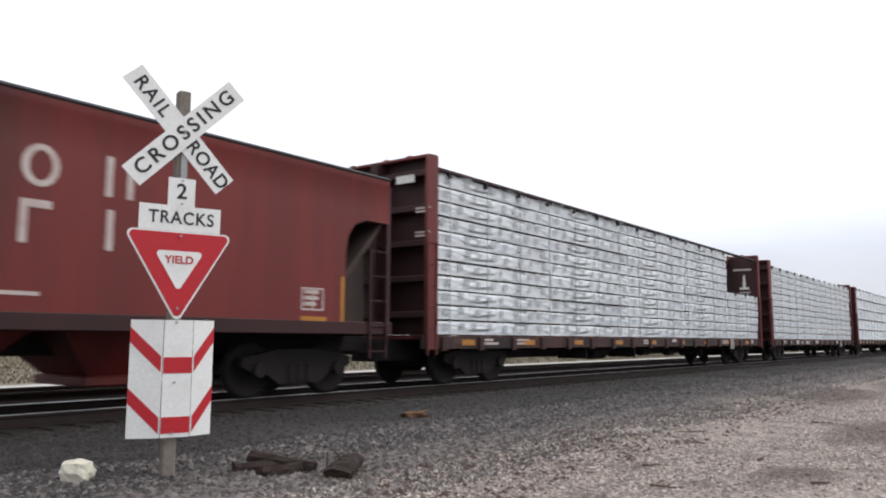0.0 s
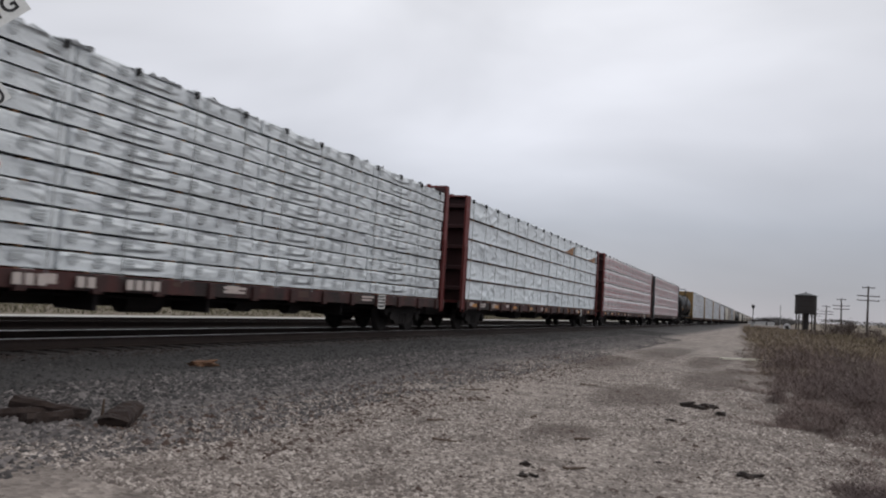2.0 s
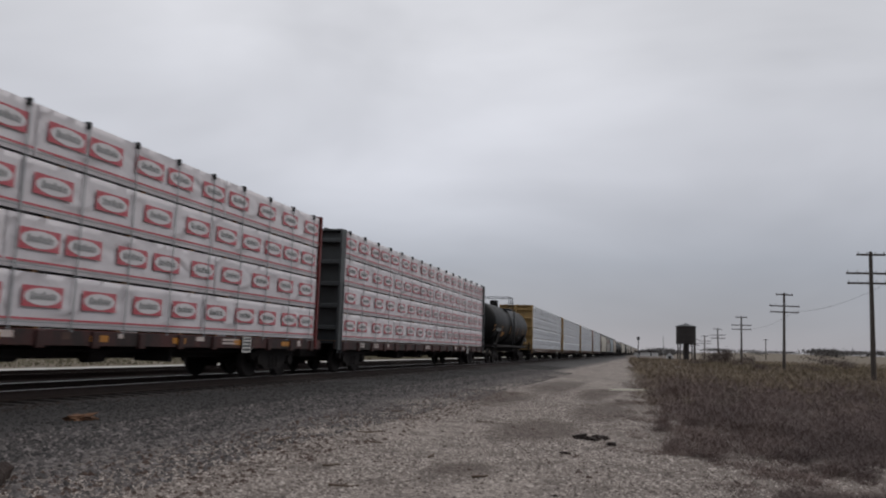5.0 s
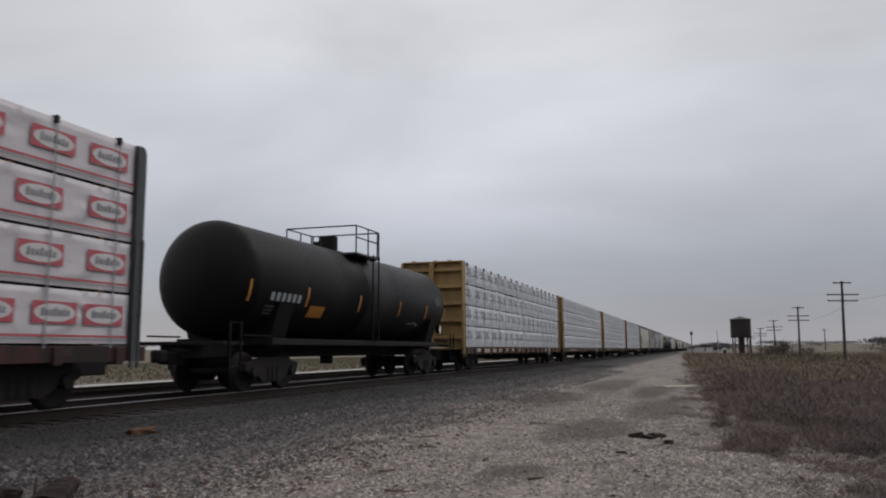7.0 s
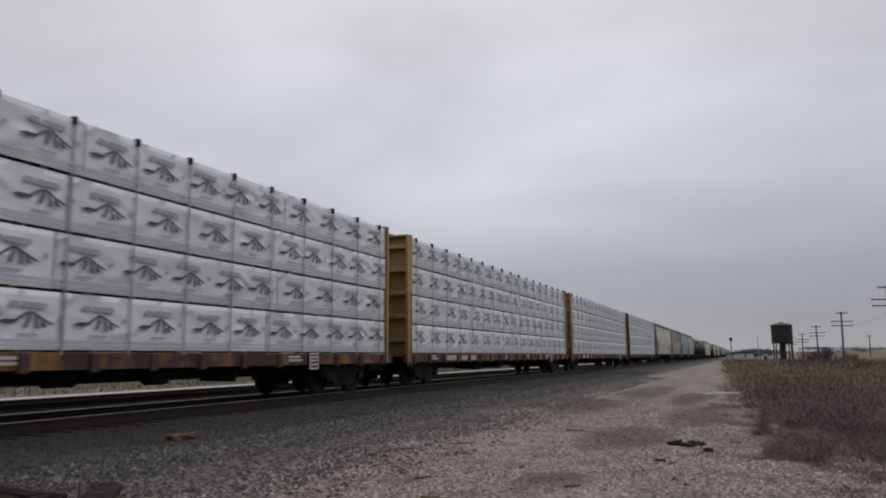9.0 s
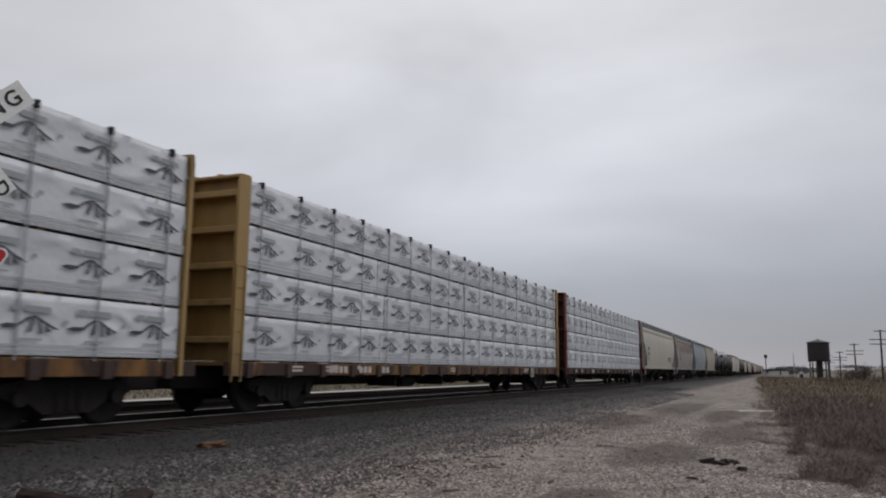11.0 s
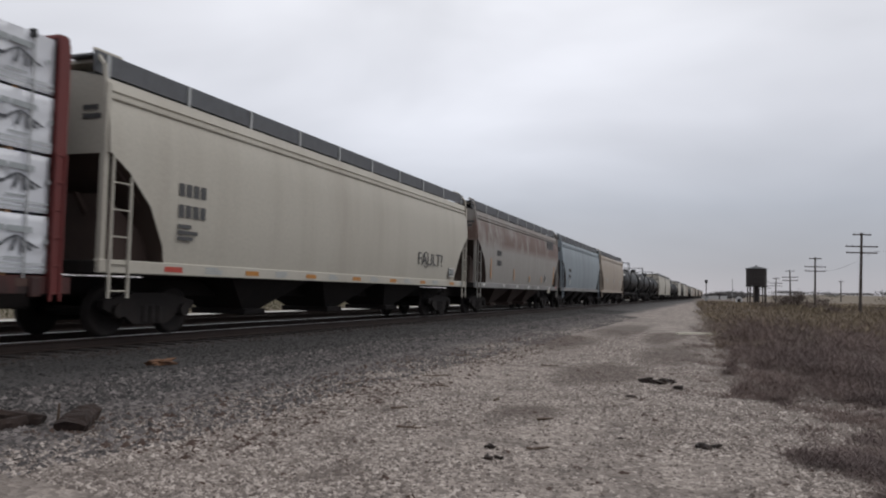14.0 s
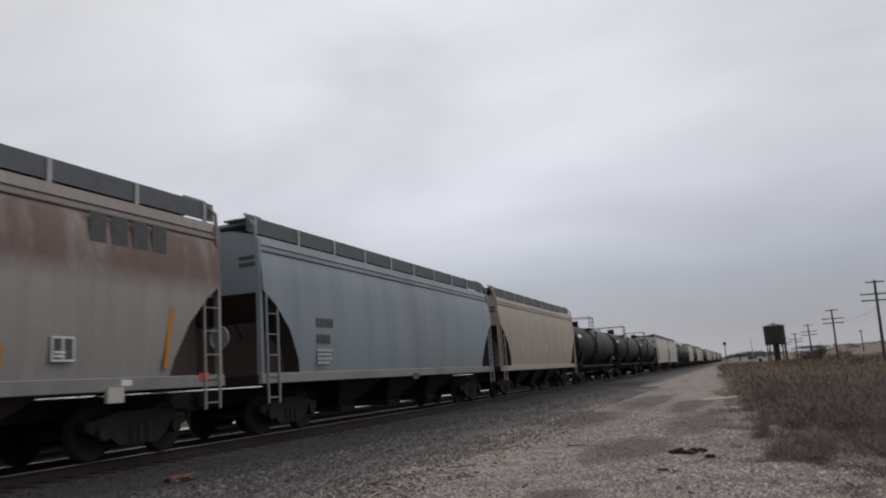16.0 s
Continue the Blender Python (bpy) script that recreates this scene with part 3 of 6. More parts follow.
# ---- crossing sign ----
def crossing_sign():
    face = Matrix(((0.30, 0, 0.954, -6.263), (0.954, 0, -0.30, 4.19), (0, 1, 0, 0.0), (0, 0, 0, 1)))   # local x: along the sign, y: up, z: out of it
    s = thing("railroad_crossing_sign", "white railroad crossbuck with yield sign on a grey wooden post", "railroad sign", face)

    def flat(outline, z, thick=0.004):
        return prism(bmesh.new(), outline, "z", z, z + thick)

    def rect(w, h, cy, z, cx=0.0, turn=0.0, thick=0.004):
        c, d = math.cos(radians(turn)), math.sin(radians(turn))
        return flat([(cx + u * c - v * d, cy + u * d + v * c) for u, v in ((-w / 2, -h / 2), (w / 2, -h / 2), (w / 2, h / 2), (-w / 2, h / 2))], z, thick)

    def words(name, text, size, cx, cy, z, turn, parent, width=1.0, bold=0.0, colour="sign_black", gap=1.0):
        place(name, lettering(text, size, width, bold, gap), colour, parent, "", pose(cx, cy, z, 0, 0, turn))

    part("post", boxed(-0.058, 0.058, 0.0, 3.74, -0.13, -0.02, bevel=0.012), "post_wood", s, "weathered grey wooden post")
    cy = 3.325
    back = part("crossbuck_blade", rect(1.33, 0.229, cy + 0.015, 0.0, -0.045, -47.5, 0.005), "sign_white", s, "white blade lettered railroad")
    for text, d in (("RAIL", -0.385), ("ROAD", 0.405)):
        words("lettering", text, 0.185, -0.045 + d * math.cos(radians(47.5)), cy + 0.015 - d * math.sin(radians(47.5)), 0.007, -47.5, back, 0.95, 0.003, gap=1.22 if d < 0 else 1.08)
    front = part("crossbuck_blade", rect(1.36, 0.229, cy + 0.012, 0.012, 0.01, 45.6, 0.005), "sign_white", s, "white blade lettered crossing")
    words("lettering", "CROSSING", 0.19, 0.01, cy + 0.012, 0.019, 45.6, front, 1.08, 0.003, gap=1.32)
    part("back_strap", rect(0.055, 0.62, 3.07, -0.018, 0.012, 0, 0.012), "galv", s)
    two = part("figure_plate", rect(0.25, 0.265, 2.755, 0.0), "sign_white", s, "small white plate with the figure two")
    words("figure", "2", 0.2, 0, 2.755, 0.006, 0, two, 1, 0.003)
    tr = part("tracks_plate", rect(0.75, 0.235, 2.505, 0.002), "sign_white", s, "white plate lettered tracks")
    words("lettering", "TRACKS", 0.165, 0.01, 2.505, 0.008, 0, tr, 0.92, 0.002, gap=1.12)

    def triangle(w, top, tip, r):
        pts = []
        for (x, y), (a0, a1) in (((-w / 2 + r, top - r), (90, 212)), ((0, tip + r), (212, 328)), ((w / 2 - r, top - r), (-32, 90))):
            pts += [(x + r * math.cos(radians(a)), y + r * math.sin(radians(a))) for a in np.linspace(a0, a1, 6)]
        return pts
    y0 = part("yield_sign", flat(triangle(0.94, 2.385, 1.572, 0.05), 0.006), "sign_white", s, "triangular red and white yield sign")
    part("red_border", flat(triangle(0.90, 2.37, 1.60, 0.04), 0.0125, 0.002), "sign_red", y0)
    part("inner_panel", flat(triangle(0.41, 2.2, 1.85, 0.03), 0.0165, 0.002), "sign_white", y0)
    words("lettering", "YIELD", 0.1, 0, 2.115, 0.021, 0, y0, 1.0, 0.0015, "sign_red")
    top, low, mid = 1.565, 0.51, 0.03
    panel = part("centre_panel", rect(0.26, top - low, (top + low) / 2, 0.004, mid), "sign_white", s, "white panel with red bars")
    for c in (1.155, 0.62):
        part("red_bar", rect(0.255, 0.145, c, 0.0095, mid, 0, 0.002), "sign_red", panel)
    for side in (-1, 1):
        hinge = Matrix.Translation((mid + side * 0.135, 0, 0.002)) @ Euler((0, radians(side * 24), 0)).to_matrix().to_4x4()
        w = 0.24 if side > 0 else 0.285
        wing = part("wing_panel", flat([(0, low), (side * w, low), (side * w, top), (0, top)][::side], 0.0), "sign_white", s, "angled white wing with a red chevron bar", hinge)
        for c in (1.165, 0.62):
            part("red_bar", flat([(side * 0.012, c - 0.072), (side * w, c + 0.20), (side * w, c + 0.335), (side * 0.012, c + 0.072)][::side], 0.0055, 0.002), "sign_red", wing)
    for y in (3.325, 2.97, 2.86, 2.64, 2.34, 1.67, 1.54, 1.0, 0.55):
        b = bmesh.new()
        rod(b, (0.0, y, 0.02), (0.0, y, 0.034), 0.011, 8)
        part("bolt", b, "galv", s)


crossing_sign()


# ---- train: shared running gear ----
WHEEL = 0.457
CARS, LOADS, WHEELS = [], [], []       # (thing, x, y at the start, z), and the wheelsets


def mesh_of(bm, name, smooth=False):
    me = bpy.data.meshes.new(name)
    if smooth:
        for f in bm.faces:
            f.smooth = True
    bm.to_mesh(me)
    bm.free()
    return me


def side_frame_mesh():
    o = [(-1.22, 0.52), (-1.22, 0.66), (-0.95, 0.70), (-0.45, 0.80), (0.45, 0.80), (0.95, 0.70), (1.22, 0.66), (1.22, 0.52), (0.95, 0.40), (0.75, 0.42),
         (0.45, 0.22), (-0.45, 0.22), (-0.75, 0.42), (-0.95, 0.40)]
    bm = prism(bmesh.new(), o, "x", -0.07, 0.07)
    for y in (-0.89, 0.89):
        rod(bm, (-0.02, y, 0.47), (0.15, y, 0.47), 0.13, 10)
    for y in (-0.2, 0.0, 0.2):
        rod(bm, (0.03, y, 0.26), (0.03, y, 0.56), 0.085, 8)
    return bm


def wheelset_mesh():
    bm = bmesh.new()
    turn = Euler((0, radians(90), 0)).to_matrix().to_4x4()
    for s in (-1, 1):
        prof = [(0.14, 0.03), (0.30, 0.015), (0.385, 0.05), (0.47, 0.055), (WHEEL + 0.025, 0.03), (WHEEL + 0.025, 0.01), (WHEEL, 0.0), (WHEEL - 0.006, -0.085), (0.39, -0.085), (0.30, -0.03), (0.14, -0.06)]
        lathe(bm, [(r, h) for r, h in prof], 20, Matrix.Translation((s * 0.755, 0, 0)) @ turn @ Matrix.Diagonal((1, 1, -s, 1)))
    rod(bm, (-1.0, 0, 0), (1.0, 0, 0), 0.085, 10)
    return bm


GEAR = {"side_frame": mesh_of(side_frame_mesh(), "side_frame"), "wheelset": mesh_of(wheelset_mesh(), "wheelset", True),
        "bolster": mesh_of(boxed(-0.95, 0.95, -0.2, 0.2, 0.42, 0.72, bevel=0.03), "bolster")}
cp = box(bmesh.new(), -0.16, 0.16, 0, 0.55, 0.66, 0.94, bevel=0.03)
box(cp, -0.13, 0.13, -0.32, 0.02, 0.70, 0.98, bevel=0.05)
rod(cp, (0.55, 0.1, 0.95), (0.12, 0.05, 1.0), 0.015)
GEAR["coupler"] = mesh_of(cp, "coupler")


def running_gear(car, centres, y0, y1):
    """Two trucks and two couplers; y0 and y1: ends of the frame."""
    for y in centres:
        t = place("truck", GEAR["bolster"], "under", car, "grimy black four-wheel truck", (0, y, 0))
        for s in (-1, 1):
            place("side_frame", GEAR["side_frame"], "under", t, "", pose(s * 1.0, 0, 0, 0, 0, 0 if s > 0 else 180))
        for a in (-0.89, 0.89):
            w = place("wheelset", GEAR["wheelset"], "under", t, "steel wheels on an axle", (0, a, WHEEL))
            WHEELS.append((w, a))
    place("coupler", GEAR["coupler"], "under", car, "", (0, y0 - 0.25, 0))
    place("coupler", GEAR["coupler"], "under", car, "", pose(0, y1 + 0.25, 0, 0, 0, 180))


def bars(rng, rows, x, y, z, width, height):
    """Unreadable stencilled lines: plain bars on a side that faces +x."""
    bm = bmesh.new()
    for k in range(rows):
        w = width * rng.uniform(0.6, 1.0)
        h = height / rows
        box(bm, x, x + 0.004, y, y + w, z - (k + 0.62) * h, z - k * h)
    return bm


def frame_bars(x, y0, y1, z0, z1, t, mid=None):
    """A painted border of four bars, with one more up its middle."""
    bm = bmesh.new()
    for a, b, c, d in ((y0, y1, z0, z0 + t), (y0, y1, z1 - t, z1), (y0, y0 + t, z0 + t, z1 - t), (y1 - t, y1, z0 + t, z1 - t)) + (((mid - t / 2, mid + t / 2, z0 + t, z1 - t),) if mid else ()):
        box(bm, x, x + 0.004, a, b, c, d)
    return bm


def figures(car, material, x, y, z, count, w, h, label=""):
    """The same row of blocks, each one a part of its own."""
    me = mesh_of(boxed(0, 0.004, 0, w, -h / 2, h / 2), "figure_block")
    for k in range(count):
        place("figure_block", me, material, car, label, (x, y + k * w * 1.35, z))


def ladder(x, y, z0, z1, w=0.42, out=0.0):
    bm = bmesh.new()
    for s in (0, w):
        box(bm, x - 0.02, x + 0.02, y + s - 0.02, y + s + 0.02, z0, z1)
    n = int((z1 - z0) / 0.36)
    for k in range(n):
        z = z0 + 0.12 + k * (z1 - z0 - 0.15) / max(1, n - 1)
        rod(bm, (x, y, z), (x, y + w, z), 0.014, 5)
    return bm


# ---- centre-beam flat cars ----
DECK = 1.06


def bulkhead(car, y, out, paint, top):
    """End wall: plate, side channels, level ribs on its outer face; out: the way it faces, and its depth."""
    # plate and ribs of red walls: gap shade and dirt are in the colour
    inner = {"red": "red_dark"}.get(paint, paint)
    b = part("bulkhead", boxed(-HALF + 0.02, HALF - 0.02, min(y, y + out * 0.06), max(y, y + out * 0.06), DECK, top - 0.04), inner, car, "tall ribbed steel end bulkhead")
    for s in (-1, 1):
        bm = prism(bmesh.new(), [(y, DECK - 0.28), (y + out * 0.36, DECK - 0.28), (y + out * 0.36, DECK + 1.4), (y + out * 0.36, top - 0.34), (y + out * 0.34, top - 0.16), (y + out * 0.29, top - 0.03), (y + out * 0.2, top), (y, top)], "x", s * (HALF + 0.005) - 0.035, s * (HALF + 0.005) + 0.035)
        part("side_channel", bm, paint, b)
    for k in range(5):
        z = DECK + 0.35 + k * (top - DECK - 0.5) / 4.4
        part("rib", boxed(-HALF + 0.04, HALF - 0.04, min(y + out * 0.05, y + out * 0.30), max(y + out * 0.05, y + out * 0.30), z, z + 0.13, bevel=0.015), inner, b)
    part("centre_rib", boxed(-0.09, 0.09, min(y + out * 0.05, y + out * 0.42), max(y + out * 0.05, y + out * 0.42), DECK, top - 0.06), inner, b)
    part("cap", boxed(-HALF, HALF, min(y - out * 0.02, y + out * 0.27), max(y - out * 0.02, y + out * 0.27), top - 0.055, top + 0.01, bevel=0.01), paint, b)
    for x in (-0.9, 0.1, 0.75):
        part("cap_lug", boxed(x - 0.06, x + 0.06, y + out * 0.12 - 0.05, y + out * 0.12 + 0.05, top + 0.008, top + 0.07, bevel=0.012), paint, b)
    return b


def centre_beam_car(y_start, length, paint, sill, top, label, reflectors=True, seed=0, chord_up=0.0, tail=0.6):
    rng = random.Random(seed)
    car = thing("centre_beam_flat_car", label, "freight car", (XC, y_start, ZR), group="freight cars of the train")
    L = length
    part("deck", boxed(-HALF + 0.06, HALF - 0.06, -0.05, L + 0.05, DECK - 0.09, DECK - 0.012), paint, car)
    for s in (-1, 1):
        o = [(-0.45, DECK - 0.28), (L + 0.45, DECK - 0.28), (L + 0.45, DECK - 0.02), (-0.45, DECK - 0.02)]
        p = part("side_sill", prism(bmesh.new(), o, "x", s * HALF - 0.06, s * HALF - 0.0), sill, car, "rusted steel side sill with pockets")
        n = int(L / 1.34)
        pocket = mesh_of(boxed(-0.05, 0.045, -0.09, 0.09, DECK - 0.33, DECK - 0.03, bevel=0.012), "pocket")
        for k in range(n + 1):
            place("stake_pocket", pocket, "slope" if sill == "sill_yellow" else sill, p, "", (s * (HALF + 0.01), 0.25 + k * (L - 0.5) / n, 0))
    part("centre_sill", boxed(-0.33, 0.33, -0.7, L + 0.7, DECK - 0.55, DECK - 0.1, bevel=0.03), "under", car)
    bulkhead(car, 0.0, -1, paint, top)
    bulkhead(car, L, tail, paint, top)      # the tail wall is shallower
    # centre beam: chord, posts and bays between the two rows of bundles
    part("top_chord", boxed(-0.24, 0.24, 0.0, L, top - 0.17 + chord_up, top - 0.05 + chord_up, bevel=0.02), paint, car, "top chord of the centre beam")
    post = mesh_of(boxed(-0.07, 0.07, -0.07, 0.07, DECK - 0.02, top - 0.16 + chord_up), "post")
    for k in range(1, 12):
        place("beam_post", post, paint, car, "", (0, k * L / 12, 0))
    # brake gear under the deck
    for y, r, l in ((L * 0.36, 0.2, 0.9), (L * 0.52, 0.14, 0.6), (L * 0.62, 0.17, 0.5)):
        bm = rod(bmesh.new(), (0.55, y, DECK - 0.45), (0.55, y + l, DECK - 0.45), r, 10)
        part("brake_cylinder", bm, "under", car)
    bm = bmesh.new()
    for s in (-0.75, 0.75):
        rod(bm, (s, 1.5, DECK - 0.36), (s, L - 1.5, DECK - 0.40), 0.03, 5)
    part("brake_rod", bm, "under", car)
    for y in (L * 0.3, L * 0.44, L * 0.7):
        part("underframe_bracket", boxed(0.3, 1.2, y, y + 0.1, DECK - 0.6, DECK - 0.2, bevel=0.02), "under", car)
    running_gear(car, (1.95, L - 1.95), -0.7, L + 0.7)
    # plates and stencils on the sill
    if reflectors:
        for k in range(9):
            y = 0.9 + k * (L - 1.8) / 8.5
            part("reflector", boxed(HALF + 0.001, HALF + 0.006, y, y + 0.48, DECK - 0.21, DECK - 0.09), "amber", car, "faded amber reflector strip")
    for k, y in enumerate((1.6, 3.0, L * 0.45, L - 5.2)):
        part("stencil", bars(rng, 2, HALF + 0.002, y, DECK - 0.07, 0.75, 0.16), "off_white", car, "unreadable faded white stencil")
    for k in range(int(L / 1.34)):
        if rng.random() < 0.55:
            y, w = 0.25 + (k + rng.uniform(0.25, 0.5)) * 1.34, rng.uniform(0.12, 0.4)
            part("faded_patch", boxed(HALF + 0.001, HALF + 0.004, y, y + w, DECK - 0.05 - rng.uniform(0.08, 0.18), DECK - 0.05), rng.choice(("dunnage", "slope", "off_white")), car, "faded patch of old stencil paint")
    p = part("data_plate", boxed(HALF + 0.05, HALF + 0.056, L - 4.35, L - 3.97, DECK - 0.38, DECK - 0.02), "dark_print", car, "black data plate with white lines")
    bm = bmesh.new()
    for y0, y1, z0, z1 in ((-4.36, -4.33, -0.39, -0.01), (-3.99, -3.96, -0.39, -0.01), (-4.36, -3.96, -0.39, -0.36), (-4.36, -3.96, -0.04, -0.01), (-4.30, -4.02, -0.12, -0.09), (-4.30, -4.06, -0.20, -0.17), (-4.30, -4.02, -0.29, -0.26)):
        box(bm, HALF + 0.057, HALF + 0.061, L + y0, L + y1, DECK + z0, DECK + z1)
    tagged(part("plate_marking", bm, "white", p), kind="stuff")
    for y, w in ((-0.34, 0.28), (L + 0.02, 0.18)):
        if y < 0 or tail > 0.5:
            part("grab_iron", ladder(HALF + 0.045, y, DECK - 0.4, DECK + 1.9, w), paint, car)
    if seed == 1:
        part("placard", boxed(0.55, 1.05, -0.325, -0.312, top - 0.56, top - 0.40), "white", car, "small white placard on the bulkhead")
        for z in (2.05, 1.55):
            part("stencil", bars(rng, 2, 0, 0, 0.12, 0.45, 0.14), "off_white", car, "", pose(1.1, -0.33, z + 1.5, 0, 0, -90))
    CARS.append((car, XC, y_start, ZR))
    return car


# ---- lumber bundles ----
CREASE = [0.028]


def wrap_mesh(l, h, d, seed, hole=None):
    """A wrapped stack: box with creased, slightly bulging faces; local y along the car, x outwards."""
    deep = CREASE[0] > 0.05
    cell = 0.055 if deep else 0.10
    ny, nz = max(8, int(l / cell)), max(4, int(h / cell))
    rng = random.Random(seed * 31 + 5)
    folds = [(rng.uniform(-2.5, 2.5), rng.choice((-1, 1)) * rng.uniform(0.6, 3.2), rng.uniform(0, 6), rng.uniform(0.4, 1.0)) for _ in range(6)]
    off = Vector((seed * 7.3, seed * 3.1, 0))
    bm = bmesh.new()

    def sheet(n, m, at, push):
        g = [[None] * (m + 1) for _ in range(n + 1)]
        for i in range(n + 1):
            for j in range(m + 1):
                p = at(i / n, j / m)
                q = Vector((p.x * 2, p.y * 1.1, p.z * 2.2)) + off
                w = noise.noise(q) * 0.5 + noise.noise(q * 2.7) * 0.32 + abs(noise.noise(q * 1.6 + Vector((9, 0, p.z * 3)))) * 0.6 - 0.2
                if deep:       # long slanting folds where the wrap is slack
                    slack = max(0.0, noise.noise(q * 0.45 + Vector((4, 1, 2))) + 0.35)
                    w = w * 0.35 + (slack * sum(g * (1 - abs(math.sin(a * p.y + b * p.z + c + 0.8 * noise.noise(q * 0.6)))) ** 5 for a, b, c, g in folds) * 0.95 - 0.4)
                rim = min(1.0, 6 * min(i / n, 1 - i / n, j / m, 1 - j / m) + 0.15)
                g[i][j] = bm.verts.new(p + push * (w * CREASE[0] * rim))
        for i in range(n):
            for j in range(m):
                if hole and push.x > 0.5 and hole((i + 0.5) / n, (j + 0.5) / m):
                    continue
                bm.faces.new((g[i][j], g[i + 1][j], g[i + 1][j + 1], g[i][j + 1]))
    sheet(ny, nz, lambda u, v: Vector((0, u * l, v * h)), Vector((1, 0, 0)))
    sheet(ny, 4, lambda u, v: Vector((-v * d, u * l, h)), Vector((0, 0, 1)))
    sheet(4, nz, lambda u, v: Vector((-d + u * d, 0, v * h)), Vector((0, -1, 0)))
    sheet(4, nz, lambda u, v: Vector((-u * d, l, v * h)), Vector((0, 1, 0)))
    sheet(6, 2, lambda u, v: Vector((-d, l - u * l, v * h)), Vector((-1, 0, 0)))
    bmesh.ops.remove_doubles(bm, verts=bm.verts, dist=0.001)
    return mesh_of(bm, "wrap", True)


def quad(bm, x, pts):
    bm.faces.new([bm.verts.new((x, y, z)) for y, z in pts])


def ellipse(cy, cz, a, b, n=20):
    return [(cy + a * math.cos(2 * math.pi * k / n), cz + b * math.sin(2 * math.pi * k / n)) for k in range(n)]


PX = 0.034     # prints lie just outside the creases


def mark_mesh(kind):
    """One printed mark as one flat mesh of two or three inks."""
    if kind in MARKS:
        return MARKS[kind]
    bm = bmesh.new()

    def ink(x, pts, index):
        f = bm.faces.new([bm.verts.new((x, y, z)) for y, z in pts])
        f.material_index = index
    if kind == "oval":
        inks = ("print_red", "print_white", "print_text")
        ink(0, [(-0.45, -0.175), (0.45, -0.175), (0.45, 0.175), (-0.45, 0.175)], 0)
        ink(0.004, ellipse(0, 0, 0.415, 0.145), 1)
        for j in range(7):
            w = -0.26 + j * 0.085
            ink(0.013, [(w - 0.028, -0.052 - 0.02 * (j == 0)), (w + 0.022, -0.052), (w + 0.036, 0.045 + 0.03 * (j in (0, 3, 5))), (w - 0.014, 0.045 + 0.03 * (j in (0, 3)))], 2)
    else:
        inks = ("print_dark", "print_grey", "print_dark")
        ink(0, [(-0.31, 0.145), (-0.15, 0.14), (-0.15, 0.225), (-0.31, 0.23)], 1)
        ink(0, [(-0.11, 0.14), (0.33, 0.13), (0.33, 0.22), (-0.11, 0.225)], 1)
        # the left feather, its rise, the right limb and three short ones between them
        ink(0.001, [(-0.50, -0.075), (-0.38, -0.035), (-0.22, -0.037), (-0.15, -0.06), (-0.22, -0.092), (-0.36, -0.104)], 0)
        ink(0.002, [(-0.21, -0.042), (-0.08, 0.045), (0.02, 0.09), (0.09, 0.085), (0.02, 0.052), (-0.08, 0.0), (-0.16, -0.055)], 0)
        ink(0.002, [(0.04, 0.092), (0.12, 0.08), (0.25, 0.01), (0.49, -0.095), (0.40, -0.098), (0.24, -0.032), (0.06, 0.055)], 0)
        ink(0.003, [(0.02, 0.06), (0.06, 0.045), (0.045, -0.05), (0.015, -0.155), (-0.04, -0.14), (0.0, -0.04)], 0)
        ink(0.003, [(0.12, 0.03), (0.16, 0.0), (0.185, -0.08), (0.20, -0.17), (0.145, -0.165), (0.14, -0.07)], 0)
        ink(0.003, [(0.24, -0.025), (0.28, -0.045), (0.345, -0.13), (0.265, -0.145)], 0)
        ink(0, [(-0.16, -0.265), (0.20, -0.265), (0.20, -0.235), (-0.16, -0.235)], 1)
        ink(0, [(0.56, -0.02), (0.63, -0.02), (0.63, 0.05), (0.56, 0.05)], 1)
    bmesh.ops.recalc_face_normals(bm, faces=bm.faces)
    me = mesh_of(bm, "printed_mark")
    for k in inks:
        me.materials.append(M[k])
    MARKS[kind] = me
    return me


MARKS = {}


